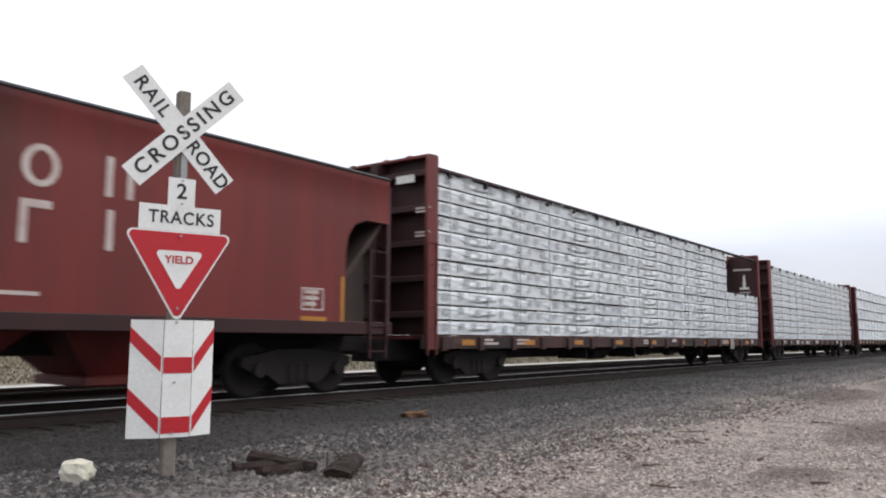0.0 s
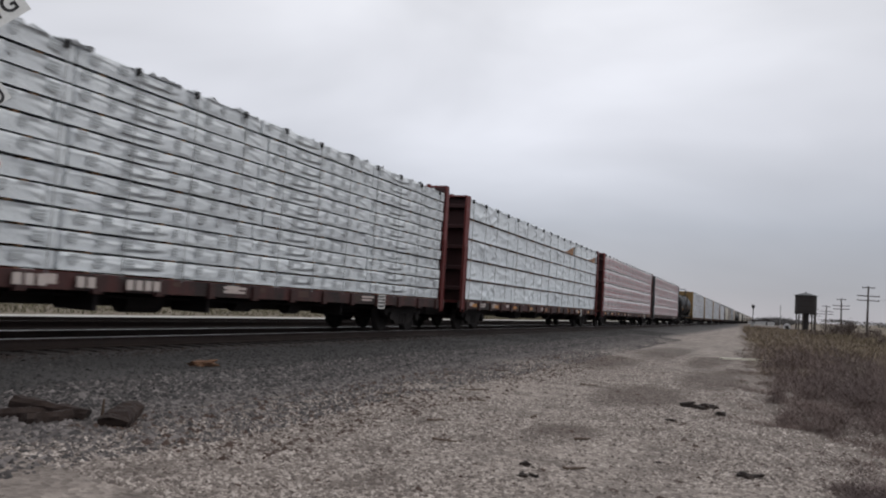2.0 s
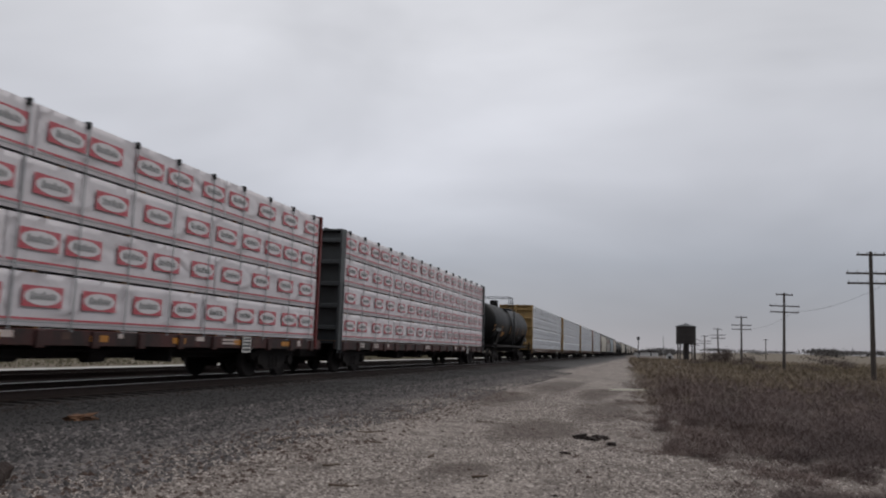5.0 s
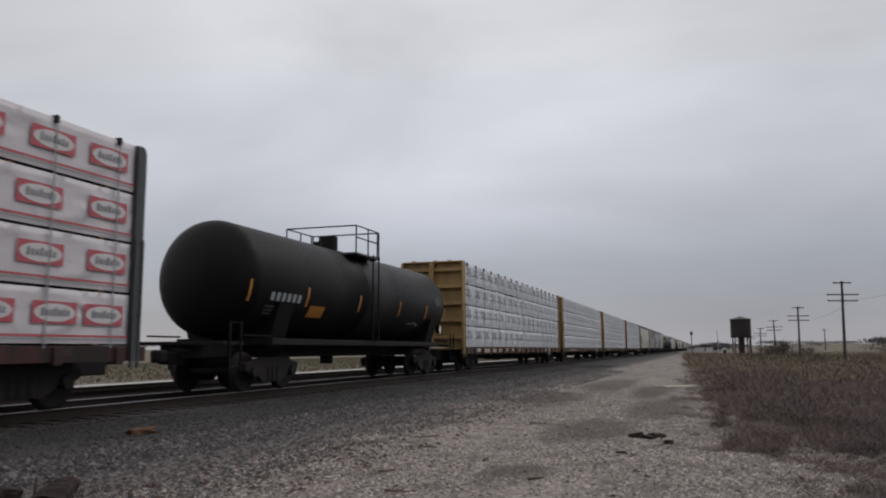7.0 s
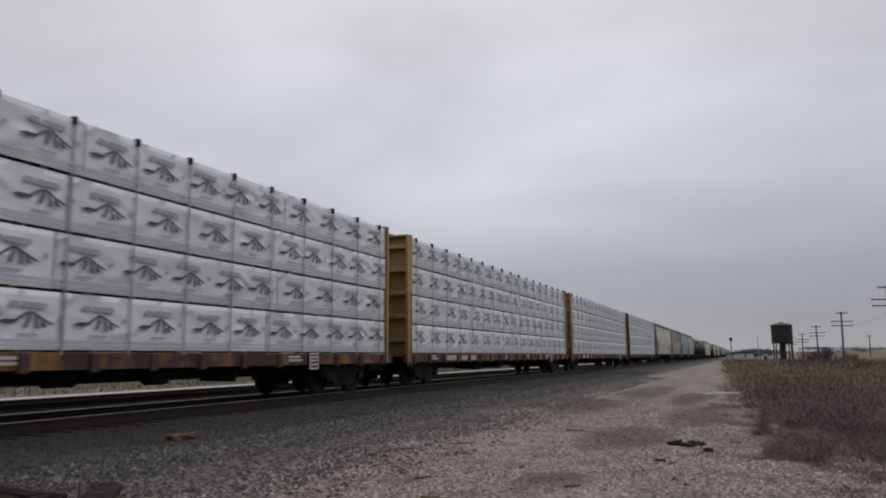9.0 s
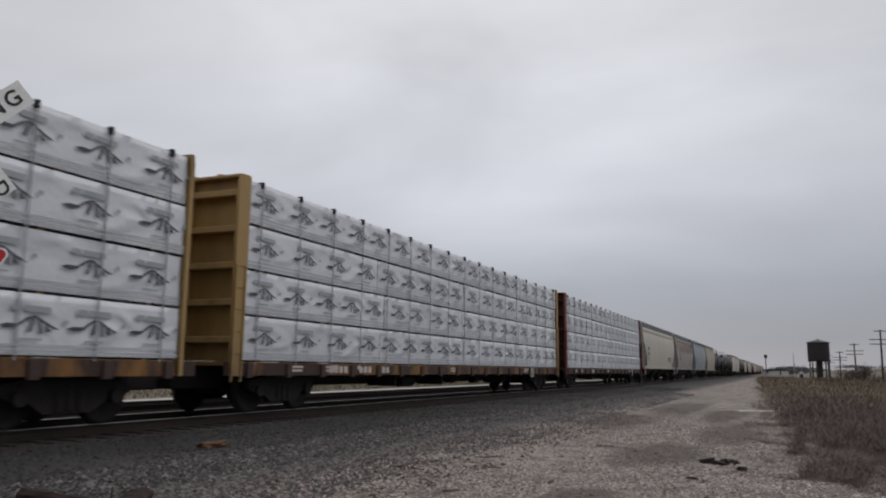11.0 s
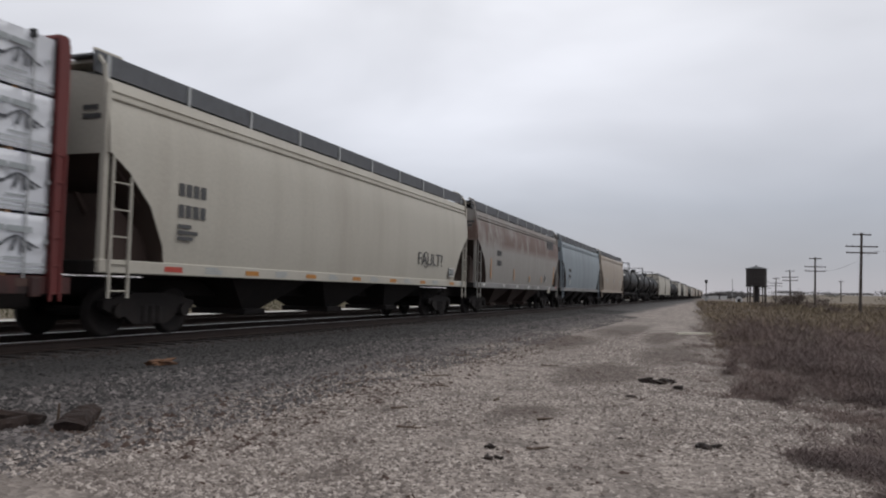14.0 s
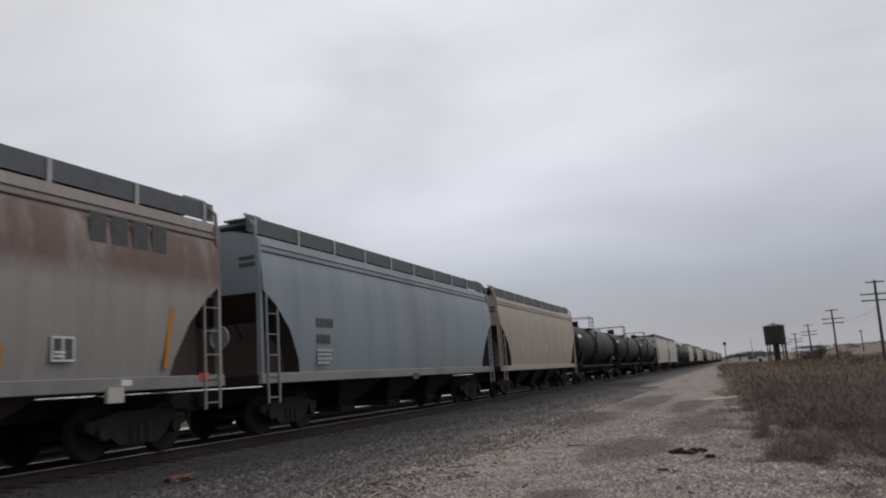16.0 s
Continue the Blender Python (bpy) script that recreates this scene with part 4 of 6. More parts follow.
def prints(kind, b, l, h, z0, rng):
    """The printed marks along one bundle."""
    if kind == "small":
        bm = bmesh.new()
        n = int(l / 0.56)
        shift = rng.uniform(0.0, 0.4)
        for k in range(n):
            y = min(l - 0.3, 0.02 + shift + k * (l - 0.3) / n + rng.uniform(-0.09, 0.09))
            w, z = rng.uniform(0.12, 0.26), h * rng.uniform(0.30, 0.45)
            for q in range(3):
                quad(bm, PX, [(y, z + q * 0.05), (y + w * rng.uniform(0.7, 1), z + q * 0.05), (y + w, z + q * 0.05 + 0.036), (y, z + q * 0.05 + 0.036)])
        tagged(part("print", bm, "print_pale", b, "", (0, 0, z0)), kind="stuff")
    if kind in ("oval", "fan"):
        n = max(1, round(l / (1.28 if kind == "oval" else 1.3)))
        for k in range(n):
            y = (k + 0.5) * l / n + rng.uniform(-0.09, 0.09)
            place("printed_mark", mark_mesh(kind), None, b, "red-framed oval mark" if kind == "oval" else "dark fan-shaped mark", (PX, y, z0 + h * (0.56 if kind == "oval" else 0.54)))
    if kind == "oval":
        for z in (0.055, 0.105):
            bm = bmesh.new()
            t = 0.036 if z > 0.1 else 0.02
            quad(bm, PX, [(0.02, z), (l - 0.02, z), (l - 0.02, z + t), (0.02, z + t)])
            part("printed_line", bm, "print_red" if z > 0.1 else "print_grey", b, "", (0, 0, z0))
    if kind == "fan":
        for z in (0.045, 0.125):
            bm = bmesh.new()
            quad(bm, PX, [(0.02, z), (l - 0.02, z), (l - 0.02, z + 0.028), (0.02, z + 0.028)])
            part("printed_line", bm, "print_pale", b, "", (0, 0, z0))


BUNDLES = {}


def bundle(kind, material, l, h, seed, torn=""):
    """A bundle of lumber in printed wrap, with runners under it; built once for each size, then copied."""
    key = (kind, material, round(l, 2), round(h, 2), seed, torn)
    if key in BUNDLES:
        return BUNDLES[key], True
    words = {"small": "with small grey print", "oval": "with red oval marks", "fan": "with dark fan-shaped marks", "plain": "with deep creases"}[kind]
    b = thing("lumber_bundle", f"lumber bundle in white plastic wrap {words}" if not torn else "lumber bundle whose torn white wrap bares brown boards", "lumber bundle", group="lumber bundles on the flat cars")
    grey = kind == "plain" and material == "wrap_grey"
    d, foot = 1.13, 0.07 if grey else 0.036 if h > 0.5 else 0.028
    hole = {"": None, "corner": lambda u, v: v < 0.75 * (u - 0.62) / 0.38 + 0.04 and u > 0.62, "end": lambda u, v: u > 0.62 and v < 0.55 * (u - 0.6) / 0.4}[torn]
    CREASE[0] = 0.075 if kind == "plain" and material == "wrap_grey" else 0.024
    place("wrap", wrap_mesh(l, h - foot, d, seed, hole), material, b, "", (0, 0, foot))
    if torn:
        for r in range(int((h - foot) / 0.09)):
            part("board", boxed(-d + 0.05, -0.10 - 0.01 * (r % 2), 0.05, l - 0.02 - 0.03 * (r % 3), foot + 0.012 + r * 0.088, foot + 0.012 + r * 0.088 + 0.08), "lumber", b, "bare brown sawn board")
    me = BUNDLES.get(foot) or BUNDLES.setdefault(foot, mesh_of(boxed(-d + 0.02, -0.04, -0.05, 0.05, 0.0, foot + 0.004), "runner"))
    for u in (0.12, 0.5, 0.88):
        place("runner", me, "lumber", b, "", (0, u * l, 0))
    if grey:
        part("dunnage_board", boxed(-d + 0.06, -0.07, 0.0, l, 0.0, foot + 0.004), "dunnage", b, "dark brown board under the bundle")
    rng = random.Random(seed + 11)
    prints(kind, b, l, h - foot, foot, rng)
    BUNDLES[key] = b
    return b, False


STRAP = {}


def load(car, y_start, L, kind, material, tiers, top, lengths, seed, gaps=(), torn=(), strap_gap=1.34, far=True, shuffle=True, strap_width=0.016):
    """Two rows of bundles, one each side of the centre beam, and the straps over the near one."""
    rng = random.Random(seed)
    h = (top - DECK) / tiers
    total = sum(lengths)
    rest = bmesh.new()
    for row in ((1, -1) if far else (1,)):
        for t in range(tiers):
            order = lengths[t % len(lengths):] + lengths[:t % len(lengths)] if shuffle else lengths
            y = 0.0
            for k, share in enumerate(order):
                l = share / total * L
                if row < 0 and not (gaps and k == 4):
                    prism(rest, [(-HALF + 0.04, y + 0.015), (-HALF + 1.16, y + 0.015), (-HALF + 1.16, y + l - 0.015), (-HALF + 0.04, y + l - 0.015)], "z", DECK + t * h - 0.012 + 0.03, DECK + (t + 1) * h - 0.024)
                elif (row, t, k) not in gaps:
                    pick = {(a, b): c for a, b, c in torn}.get((t, k), "") if row == 1 else ""
                    proto, used = bundle(kind if row > 0 else "plain", material, l - 0.03, h - 0.012, rng.randint(0, 4) if not pick else 7, pick)
                    jig = rng.uniform(-0.05, 0.012) if kind == "small" else rng.uniform(-0.012, 0.012)
                    at = pose(HALF - 0.035 + jig, y + 0.015, DECK + t * h - 0.012, 0, 0, 0) if row > 0 else pose(-HALF + 0.035 - jig, y + l - 0.015, DECK + t * h - 0.012, 0, 0, 180)
                    m = Matrix.Translation((XC, y_start, ZR)) @ at
                    if used:
                        ob = copy_thing(proto, m)
                    else:
                        ob = proto
                        ob.matrix_basis = m
                    LOADS.append((ob, m.copy()))
                y += l
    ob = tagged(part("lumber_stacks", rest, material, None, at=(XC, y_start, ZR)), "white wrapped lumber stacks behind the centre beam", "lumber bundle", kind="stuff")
    LOADS.append((ob, ob.matrix_basis.copy()))
    if kind == "small" or torn:
        bm = bmesh.new()
        for k in range(int(L / 0.4)):
            y, w = rng.uniform(0.1, L - 0.6), rng.uniform(0.1, 0.5)
            if gaps and y + w > L * 0.8:
                continue
            tip = (HALF - rng.uniform(-0.03, 0.1), y + w * rng.uniform(0.2, 0.9), top + rng.uniform(0.0, 0.06 if torn else 0.05))
            a, b, c = (bm.verts.new(p) for p in ((HALF - 0.03, y, top - 0.03), (HALF - 0.03, y + w, top - 0.03), tip))
            d = bm.verts.new((HALF - 0.25, y + w * 0.5, top - 0.02))
            for f in ((a, b, c), (b, d, c), (d, a, c)):
                bm.faces.new(f)
        tagged(part("loose_wrap", bm, material, car, "ragged plastic along the top of the load"), kind="stuff")
    n = int(L / strap_gap)
    for k in range(n):
        y = 0.45 + k * (L - 0.9) / (n - 1)
        tp = top + 0.005
        if any(g[0] == 1 and g[1] == tiers - 1 for g in gaps) and y > L * 0.83:
            tp = top - h * len([g for g in gaps if g[0] == 1 and g[2] == gaps[0][2]])
        key = (round(tp, 2), strap_width)
        if key not in STRAP:
            bm = box(bmesh.new(), HALF + 0.004, HALF + 0.012, -strap_width, strap_width, DECK - 0.05, tp + 0.01)
            box(bm, 0.2, HALF + 0.012, -strap_width, strap_width, tp + 0.004, tp + 0.012)
            STRAP[key] = (mesh_of(bm, "load_strap"), mesh_of(boxed(HALF - 0.08, HALF + 0.022, -0.036, 0.036, tp - 0.12, tp + 0.012, bevel=0.01), "corner_guard"))
        s = place("load_strap", STRAP[key][0], "strap", car, "thin grey strap over the load", (0, y, 0))
        place("corner_guard", STRAP[key][1], "rubber", s)


# ---- covered hoppers ----
def hopper_body(L, curved, cut, top, sill):
    """Side, roof and slanting ends as one shell; cut: how far the side is cut back at the sill."""
    if curved:
        prof = [(sill, 1.50), (1.75, 1.56), (2.3, 1.59), (2.9, 1.59), (3.4, 1.565), (3.85, 1.515), (top - 0.36, 1.45), (top - 0.34, 1.49), (top - 0.30, 1.49), (top - 0.28, 1.44), (top - 0.22, 1.43), (top - 0.20, 1.46), (top, 1.40), (top + 0.05, 1.25), (top + 0.16, 0.75), (top + 0.2, 0.0)]
        cuts = [(0.0, 3.14), (0.05, 3.12), (0.45, 2.86), (1.0, 2.34), (1.4, 1.66), (cut, sill)]
    else:
        prof = [(sill, 1.53), (1.75, 1.53), (2.3, 1.53), (3.0, 1.53), (3.3, 1.53), (top - 0.13, 1.53), (top - 0.12, 1.535), (top, 1.535), (top + 0.02, 1.50), (top + 0.06, 0.0)]
        cuts = [(0.0, 3.12), (cut * 0.55, 3.12), (cut * 0.8, 3.02), (cut * 0.95, 2.8), (cut, 2.45), (cut + 0.012, sill)]
    ys = [(y, z) for y, z in cuts] + [(y, sill) for y in np.linspace(cut + 0.5, L - cut - 0.5, 9)] + [(L - y, z) for y, z in cuts[::-1]]
    bm = bmesh.new()
    rings = []
    for y, zb in ys:
        ring = []
        for z, x in prof:
            zz = max(z, zb)
            xx = float(np.interp(zz, [p[0] for p in prof], [p[1] for p in prof])) if zz > z else x
            ring.append((xx, zz))
        rings.append([bm.verts.new((x, y, z)) for x, z in ring] + [bm.verts.new((-x, y, z)) for x, z in ring[-2::-1]])
    n = len(rings[0])
    fs = []
    for p, q in zip(rings, rings[1:]):
        for k in range(n):
            fs.append(bm.faces.new((p[k], p[(k + 1) % n], q[(k + 1) % n], q[k])))
        fs[-1].material_index = 1
    fs += [bm.faces.new(rings[0]), bm.faces.new(rings[-1][::-1])]
    bmesh.ops.remove_doubles(bm, verts=bm.verts, dist=0.0005)
    bmesh.ops.dissolve_degenerate(bm, edges=bm.edges, dist=0.0005)
    bmesh.ops.recalc_face_normals(bm, faces=bm.faces)
    for f in bm.faces:
        f.smooth = True
    for e in bm.edges:
        e.smooth = len(e.link_faces) == 2 and e.calc_face_angle(0.0) < 0.5
    return bm


def hopper_car(y_start, L, paint, label, curved=True, cut=1.5, top=4.42, bays=3, rail=True, seed=0, sill_paint=None, post_paint=None, sill=1.33):
    rng = random.Random(seed)
    car = thing("covered_hopper_car", label, "freight car", (XC, y_start, ZR), group="freight cars of the train")
    body = part("body", hopper_body(L, curved, cut, top, sill), paint, car)
    body.data.materials.append(M["slope"])
    sp, pp = sill_paint or paint, post_paint or paint
    for s in (-1, 1):
        part("side_sill", boxed(min(s * 1.40, s * 1.54), max(s * 1.40, s * 1.54), -0.1, L + 0.1, sill - 0.20, sill + 0.03, bevel=0.015), sp, car)
    # sloping end sheets, dark with brake dust, and the end frame
    for e, d in ((0.0, 1), (L, -1)):
        o = [(e + d * 0.05, 3.13), (e + d * 0.14, 3.13), (e + d * (cut + 1.1), 1.18), (e + d * (cut + 0.9), 1.12)] if curved else [(e + d * 0.05, 3.13), (e + d * 0.15, 3.13), (e + d * (cut + 0.8), 1.18), (e + d * (cut + 0.6), 1.12)]
        part("end_slope_sheet", prism(bmesh.new(), o, "x", -1.42, 1.42), "slope", car, "dusty brown sloping end sheet")
        part("end_sill", boxed(-1.45, 1.45, min(e - d * 0.12, e + d * 0.2), max(e - d * 0.12, e + d * 0.2), sill - 0.22, sill + 0.01, bevel=0.02), "under", car)
        # filler added across the open end, standing in for the darkness inside
        part("end_web", prism(bmesh.new(), [(e + d * 0.25, sill - 0.12), (e + d * (cut + 0.95), sill - 0.12), (e + d * 0.3, 2.5)], "x", -1.15, 1.15), "slope", car, "dusty brown filler under the slope sheet, added across the open end")
        part("end_deck", boxed(-1.35, 1.35, min(e, e + d * (cut + 0.9)), max(e, e + d * (cut + 0.9)), sill - 0.16, sill - 0.1), "under", car)
        for s in (-1, 1):
            part("end_post", boxed(s * 1.46 - 0.05, s * 1.46 + 0.05, min(e - d * 0.06, e + d * 0.05), max(e - d * 0.06, e + d * 0.05), sill, top - 0.1), pp, car)
            part("strut", prism(bmesh.new(), [(e + d * 0.02, 2.5), (e + d * 0.1, 2.5), (e + d * 1.0, 1.25), (e + d * 0.9, 1.25)], "x", s * 0.8 - 0.04, s * 0.8 + 0.04), "slope", car)
            yl = e + d * 0.10 if d > 0 else e + d * 0.10 - 0.44
            part("ladder", ladder(s * 1.56, yl, sill - 0.62, 3.15 if curved else 2.6, 0.44), pp, car, "steel side ladder")
    # discharge bays between the trucks
    a, b = 3.7, L - 3.7
    for k in range(bays):
        y0, y1 = a + k * (b - a) / bays, a + (k + 1) * (b - a) / bays
        mid, w = (y0 + y1) / 2, 0.34
        bm = bmesh.new()
        up = [(-1.38, y0 + 0.03), (1.38, y0 + 0.03), (1.38, y1 - 0.03), (-1.38, y1 - 0.03)]
        lo = [(-0.62, mid - w), (0.62, mid - w), (0.62, mid + w), (-0.62, mid + w)]
        p = [bm.verts.new((x, y, sill - 0.02)) for x, y in up]
        q = [bm.verts.new((x, y, 0.42)) for x, y in lo]
        for i in range(4):
            bm.faces.new((p[i], p[(i + 1) % 4], q[(i + 1) % 4], q[i]))
        bm.faces.new(q)
        bm.faces.new(p[::-1])
        box(bm, -0.75, 0.75, mid - w - 0.1, mid + w + 0.1, 0.30, 0.44, bevel=0.02)
        part("discharge_bay", bm, "hopper_red" if paint == "hopper_red" else "slope" if paint == "rusty" else "under", car, "funnel-shaped discharge bay")
    part("centre_sill", boxed(-0.3, 0.3, -0.6, L + 0.6, 0.72, 1.08, bevel=0.03), "under", car)
    # roof: hatch trough and running boards on posts
    if rail:
        part("hatch_trough", boxed(-0.85, 0.85, 0.5, L - 0.5, top + 0.08, top + 0.35, bevel=0.05), "walk", car, "long grey roof hatch")
        for s in (-1, 1):
            w = part("running_board", boxed(s * 0.98 - 0.3, s * 0.98 + 0.3, -0.15, L + 0.15, top + 0.35, top + 0.39), "grating", car, "grey steel grating running board")
            part("toe_board", boxed(s * 1.28 - 0.012, s * 1.28 + 0.012, -0.15, L + 0.15, top + 0.08, top + 0.44), "grating", w, "grating along the edge of the running board")
            n = 10
            for k in range(n):
                y = 0.15 + k * (L - 0.3) / (n - 1)
                part("bracket", boxed(s * 1.30 - 0.02, s * 1.30 + 0.02, y - 0.045, y + 0.045, top - 0.01, top + 0.42), "galv", w)
        for e, d in ((0.0, -1), (L, 1)):
            for s in (-1, 1):
                bm = bmesh.new()
                rod(bm, (s * 1.45, e + d * 0.03, top - 0.4), (s * 1.42, e + d * 0.05, top + 0.2), 0.038, 6)
                rod(bm, (s * 1.42, e + d * 0.05, top + 0.2), (s * 1.15, e + d * 0.02, top + 0.50), 0.038, 6)
                rod(bm, (s * 1.15, e + d * 0.02, top + 0.50), (s * 1.15, e - d * 0.6, top + 0.50), 0.038, 6)
                part("roof_handrail", bm, pp, car)
            part("end_walkway", boxed(-1.25, 1.25, min(e, e - d * 0.45), max(e, e - d * 0.45), top + 0.27, top + 0.34, bevel=0.01), pp, car, "walkway across the roof end")
            part("stencil", bars(rng, 2, 0.0, 0.0, 0.3, 0.5, 0.3), "dark_print", car, "", pose(0.95, e + d * 0.006, top - 0.75, 0, 0, -90 if d < 0 else 90))
    else:
        part("roof_edge", boxed(-1.56, 1.56, 0.0, L, top + 0.005, top + 0.06, bevel=0.02), "walk", car, "dark roof edge")
    # air tank and brake wheel
    part("air_tank", rod(bmesh.new(), (-0.6, 1.4, 1.28), (0.6, 1.4, 1.28), 0.17, 10), "under", car)
    bm = bmesh.new()
    lathe(bm, [(0.25, -0.02), (0.27, 0.0), (0.25, 0.02), (0.22, 0.0)], 14, Matrix.Translation((0.5, -0.16, 2.2)) @ Euler((radians(90), 0, 0)).to_matrix().to_4x4())
    rod(bm, (0.26, -0.16, 2.2), (0.74, -0.16, 2.2), 0.014, 5)
    rod(bm, (0.5, -0.16, 1.96), (0.5, -0.16, 2.44), 0.014, 5)
    part("brake_wheel", bm, "galv", car)
    running_gear(car, (1.75, L - 1.75), -0.55, L + 0.55)
    CARS.append((car, XC, y_start, ZR))
    return car, body, rng


# ---- tank cars ----
def tank_car(y_start, L, label, mark=False, seed=0):
    rng = random.Random(seed)
    car = thing("tank_car", label, "tank car", (XC, y_start, ZR), group="freight cars of the train")
    r, zc = 1.42, 2.67
    prof = []
    for k in range(7):
        a = math.pi / 2 * k / 6
        prof.append((max(0.02, r * math.sin(a)), 0.62 * (1 - math.cos(a))))
    prof += [(r, L / 3), (r, L * 0.45), (r + 0.012, L * 0.45 + 0.01), (r + 0.012, L * 0.47), (r, L * 0.47 + 0.01), (r, L * 0.62)]
    prof += [(p, L - h) for p, h in prof[6::-1]]
    bm = lathe(bmesh.new(), prof, 40, Matrix.Translation((0, 0, zc)) @ Euler((radians(-90), 0, 0)).to_matrix().to_4x4())
    part("shell", bm, "black", car, "long black cylindrical tank", smooth=True)
    part("centre_sill", boxed(-0.32, 0.32, -0.75, L + 0.75, 0.78, 1.12, bevel=0.03), "under", car)
    for y in (1.75, L - 1.75):
        part("saddle", prism(bmesh.new(), [(-1.1, 1.0), (1.1, 1.0), (1.42, 2.1), (-1.42, 2.1)], "y", y - 0.35, y + 0.35), "black", car)
    for s in (-1, 1):
        # plate added to keep bright sky from showing below the shell
        part("side_walkway", boxed(min(s * 0.28, s * 1.37), max(s * 0.28, s * 1.37), 1.2, L - 1.2, 1.09, 1.25, bevel=0.012), "under", car)
        for e, d in ((0.05, 1), (L - 0.05, -1)):
            part("end_rail", rod(bmesh.new(), (s * 1.3, e, 1.3), (s * 1.3, e + d * 1.2, 1.3), 0.022, 6), "black", car)
    for e in (-0.45, L + 0.45):
        part("end_platform", boxed(-1.4, 1.4, e - 0.4, e + 0.4, 1.08, 1.16, bevel=0.01), "under", car)
        part("ladder", ladder(1.42, e - 0.2, 0.5, 1.6), "black", car)
    # manway platform with its railing
    c, zt = 6.71, zc + r
    r0, r1 = c - 0.5, c + 1.25        # ends of the railing
    part("manway", rod(bmesh.new(), (0, c, zt - 0.1), (0, c, zt + 0.42), 0.30, 18), "black", car, "round manway cover")
    part("valve_housing", rod(bmesh.new(), (0, c - 0.75, zt - 0.1), (0, c - 0.75, zt + 0.16), 0.14, 12), "black", car)
    for s in (-1, 1):
        part("platform", boxed(s * 0.85 - 0.38, s * 0.85 + 0.38, r0 - 0.05, r1 + 0.05, zt - 0.22, zt - 0.17), "walk", car, "grating platform beside the manway")
        for e in (r0, c + 0.4, r1):
            part("platform_bracket", rod(bmesh.new(), (s * 0.9, e, zt - 0.25), (s * 1.2, e, zt - 0.2), 0.03, 5), "black", car)
        bm = bmesh.new()
        for y in (r0, c + 0.4, r1 - 0.12, r1):
            rod(bm, (s * 1.2, y, zt - 0.2), (s * 1.2, y, zt + 0.66), 0.022, 6)
        for z in (zt + 0.66, zt + 0.3):
            rod(bm, (s * 1.2, r0, z), (s * 1.2, r1, z), 0.022, 6)
        part("safety_railing", bm, "black", car, "pipe railing round the manway")
        part("tank_ladder", ladder(s * 1.47, c + 0.2, 1.2, zt - 0.2, 0.44), "black", car)
    for y in (r0, r1):
        part("end_railing", rod(bmesh.new(), (-1.2, y, zt + 0.66), (1.2, y, zt + 0.66), 0.022, 6), "black", car)
    part("bottom_outlet", rod(bmesh.new(), (0, c, 0.55), (0, c, 1.3), 0.2, 10), "under", car)
    # reflector strips and stencils bent to the shell

    def decal(name, mat, y, a0, h, w, lab=""):
        bm = bmesh.new()
        n = 4
        prev = None
        for k in range(n + 1):
            a = a0 + h * k / n
            p = [bm.verts.new(((r + 0.006) * math.cos(a), y + v, zc + (r + 0.006) * math.sin(a))) for v in (0, w)]
            if prev:
                bm.faces.new((prev[0], prev[1], p[1], p[0]))
            prev = p
        part(name, bm, mat, car, lab)
    for y in () if mark else (0.1, 2.85, 6.1, 9.35, 12.0, 14.2):
        decal("reflector", "amber", min(y, L - 0.5), -0.42, 0.36, 0.11, "upright yellow reflector strip")
    if not mark:
        decal("yellow_panel", "amber", 3.15, -0.63, 0.24, 0.85, "yellow stencil panel")
    for k in range(0 if mark else 6):
        decal("figure_block", "print_grey", 1.1 + k * 0.26, -0.37, 0.15, 0.16)
    for k in range(3):
        decal("stencil_line", "walk", 1.0, -0.5 - k * 0.07, 0.04, 0.9 + 0.2 * (k % 2))
    if mark:
        decal("logo_block", "white", 0.8, 0.3, 0.16, 1.1, "unreadable white mark")
    if not mark:
        for k, (y, a, h, w) in enumerate(((10.55, -0.62, 0.10, 0.05), (10.7, -0.60, 0.03, 0.22), (10.95, -0.66, 0.12, 0.05), (11.08, -0.58, 0.03, 0.2), (11.32, -0.66, 0.13, 0.05), (11.45, -0.63, 0.03, 0.24), (10.6, -0.72, 0.02, 0.9), (10.8, -0.80, 0.03, 0.5))):
            decal("sprayed_stroke", "print_grey" if k < 6 else "slope", y, a, h, w, "faded sprayed stroke")
        for y, a, h, w in ((12.6, -0.72, 0.012, 0.42), (12.6, -0.54, 0.012, 0.42), (12.6, -0.72, 0.19, 0.03), (13.0, -0.72, 0.19, 0.03)):
            decal("plate_border", "print_grey", y, a, h, w)
    decal("data_plate", "walk", 13.0, -0.02, 0.22, 0.6)
    bm = bmesh.new()
    quad(bm, 1.36, [(L - 0.85, 1.55), (L - 0.70, 1.75), (L - 0.85, 1.95), (L - 1.0, 1.75)])
    part("placard", bm, "white", car, "white diamond placard")
    part("placard_holder", boxed(1.22, 1.355, L - 1.0, L - 0.7, 1.6, 1.9), "black", car)
    running_gear(car, (1.75, L - 1.75), -0.75, L + 0.75)
    CARS.append((car, XC, y_start, ZR))
    return car


# ---- the train, from its head to its tail ----
FOUR = [5.4, 5.6, 5.2, 5.8]


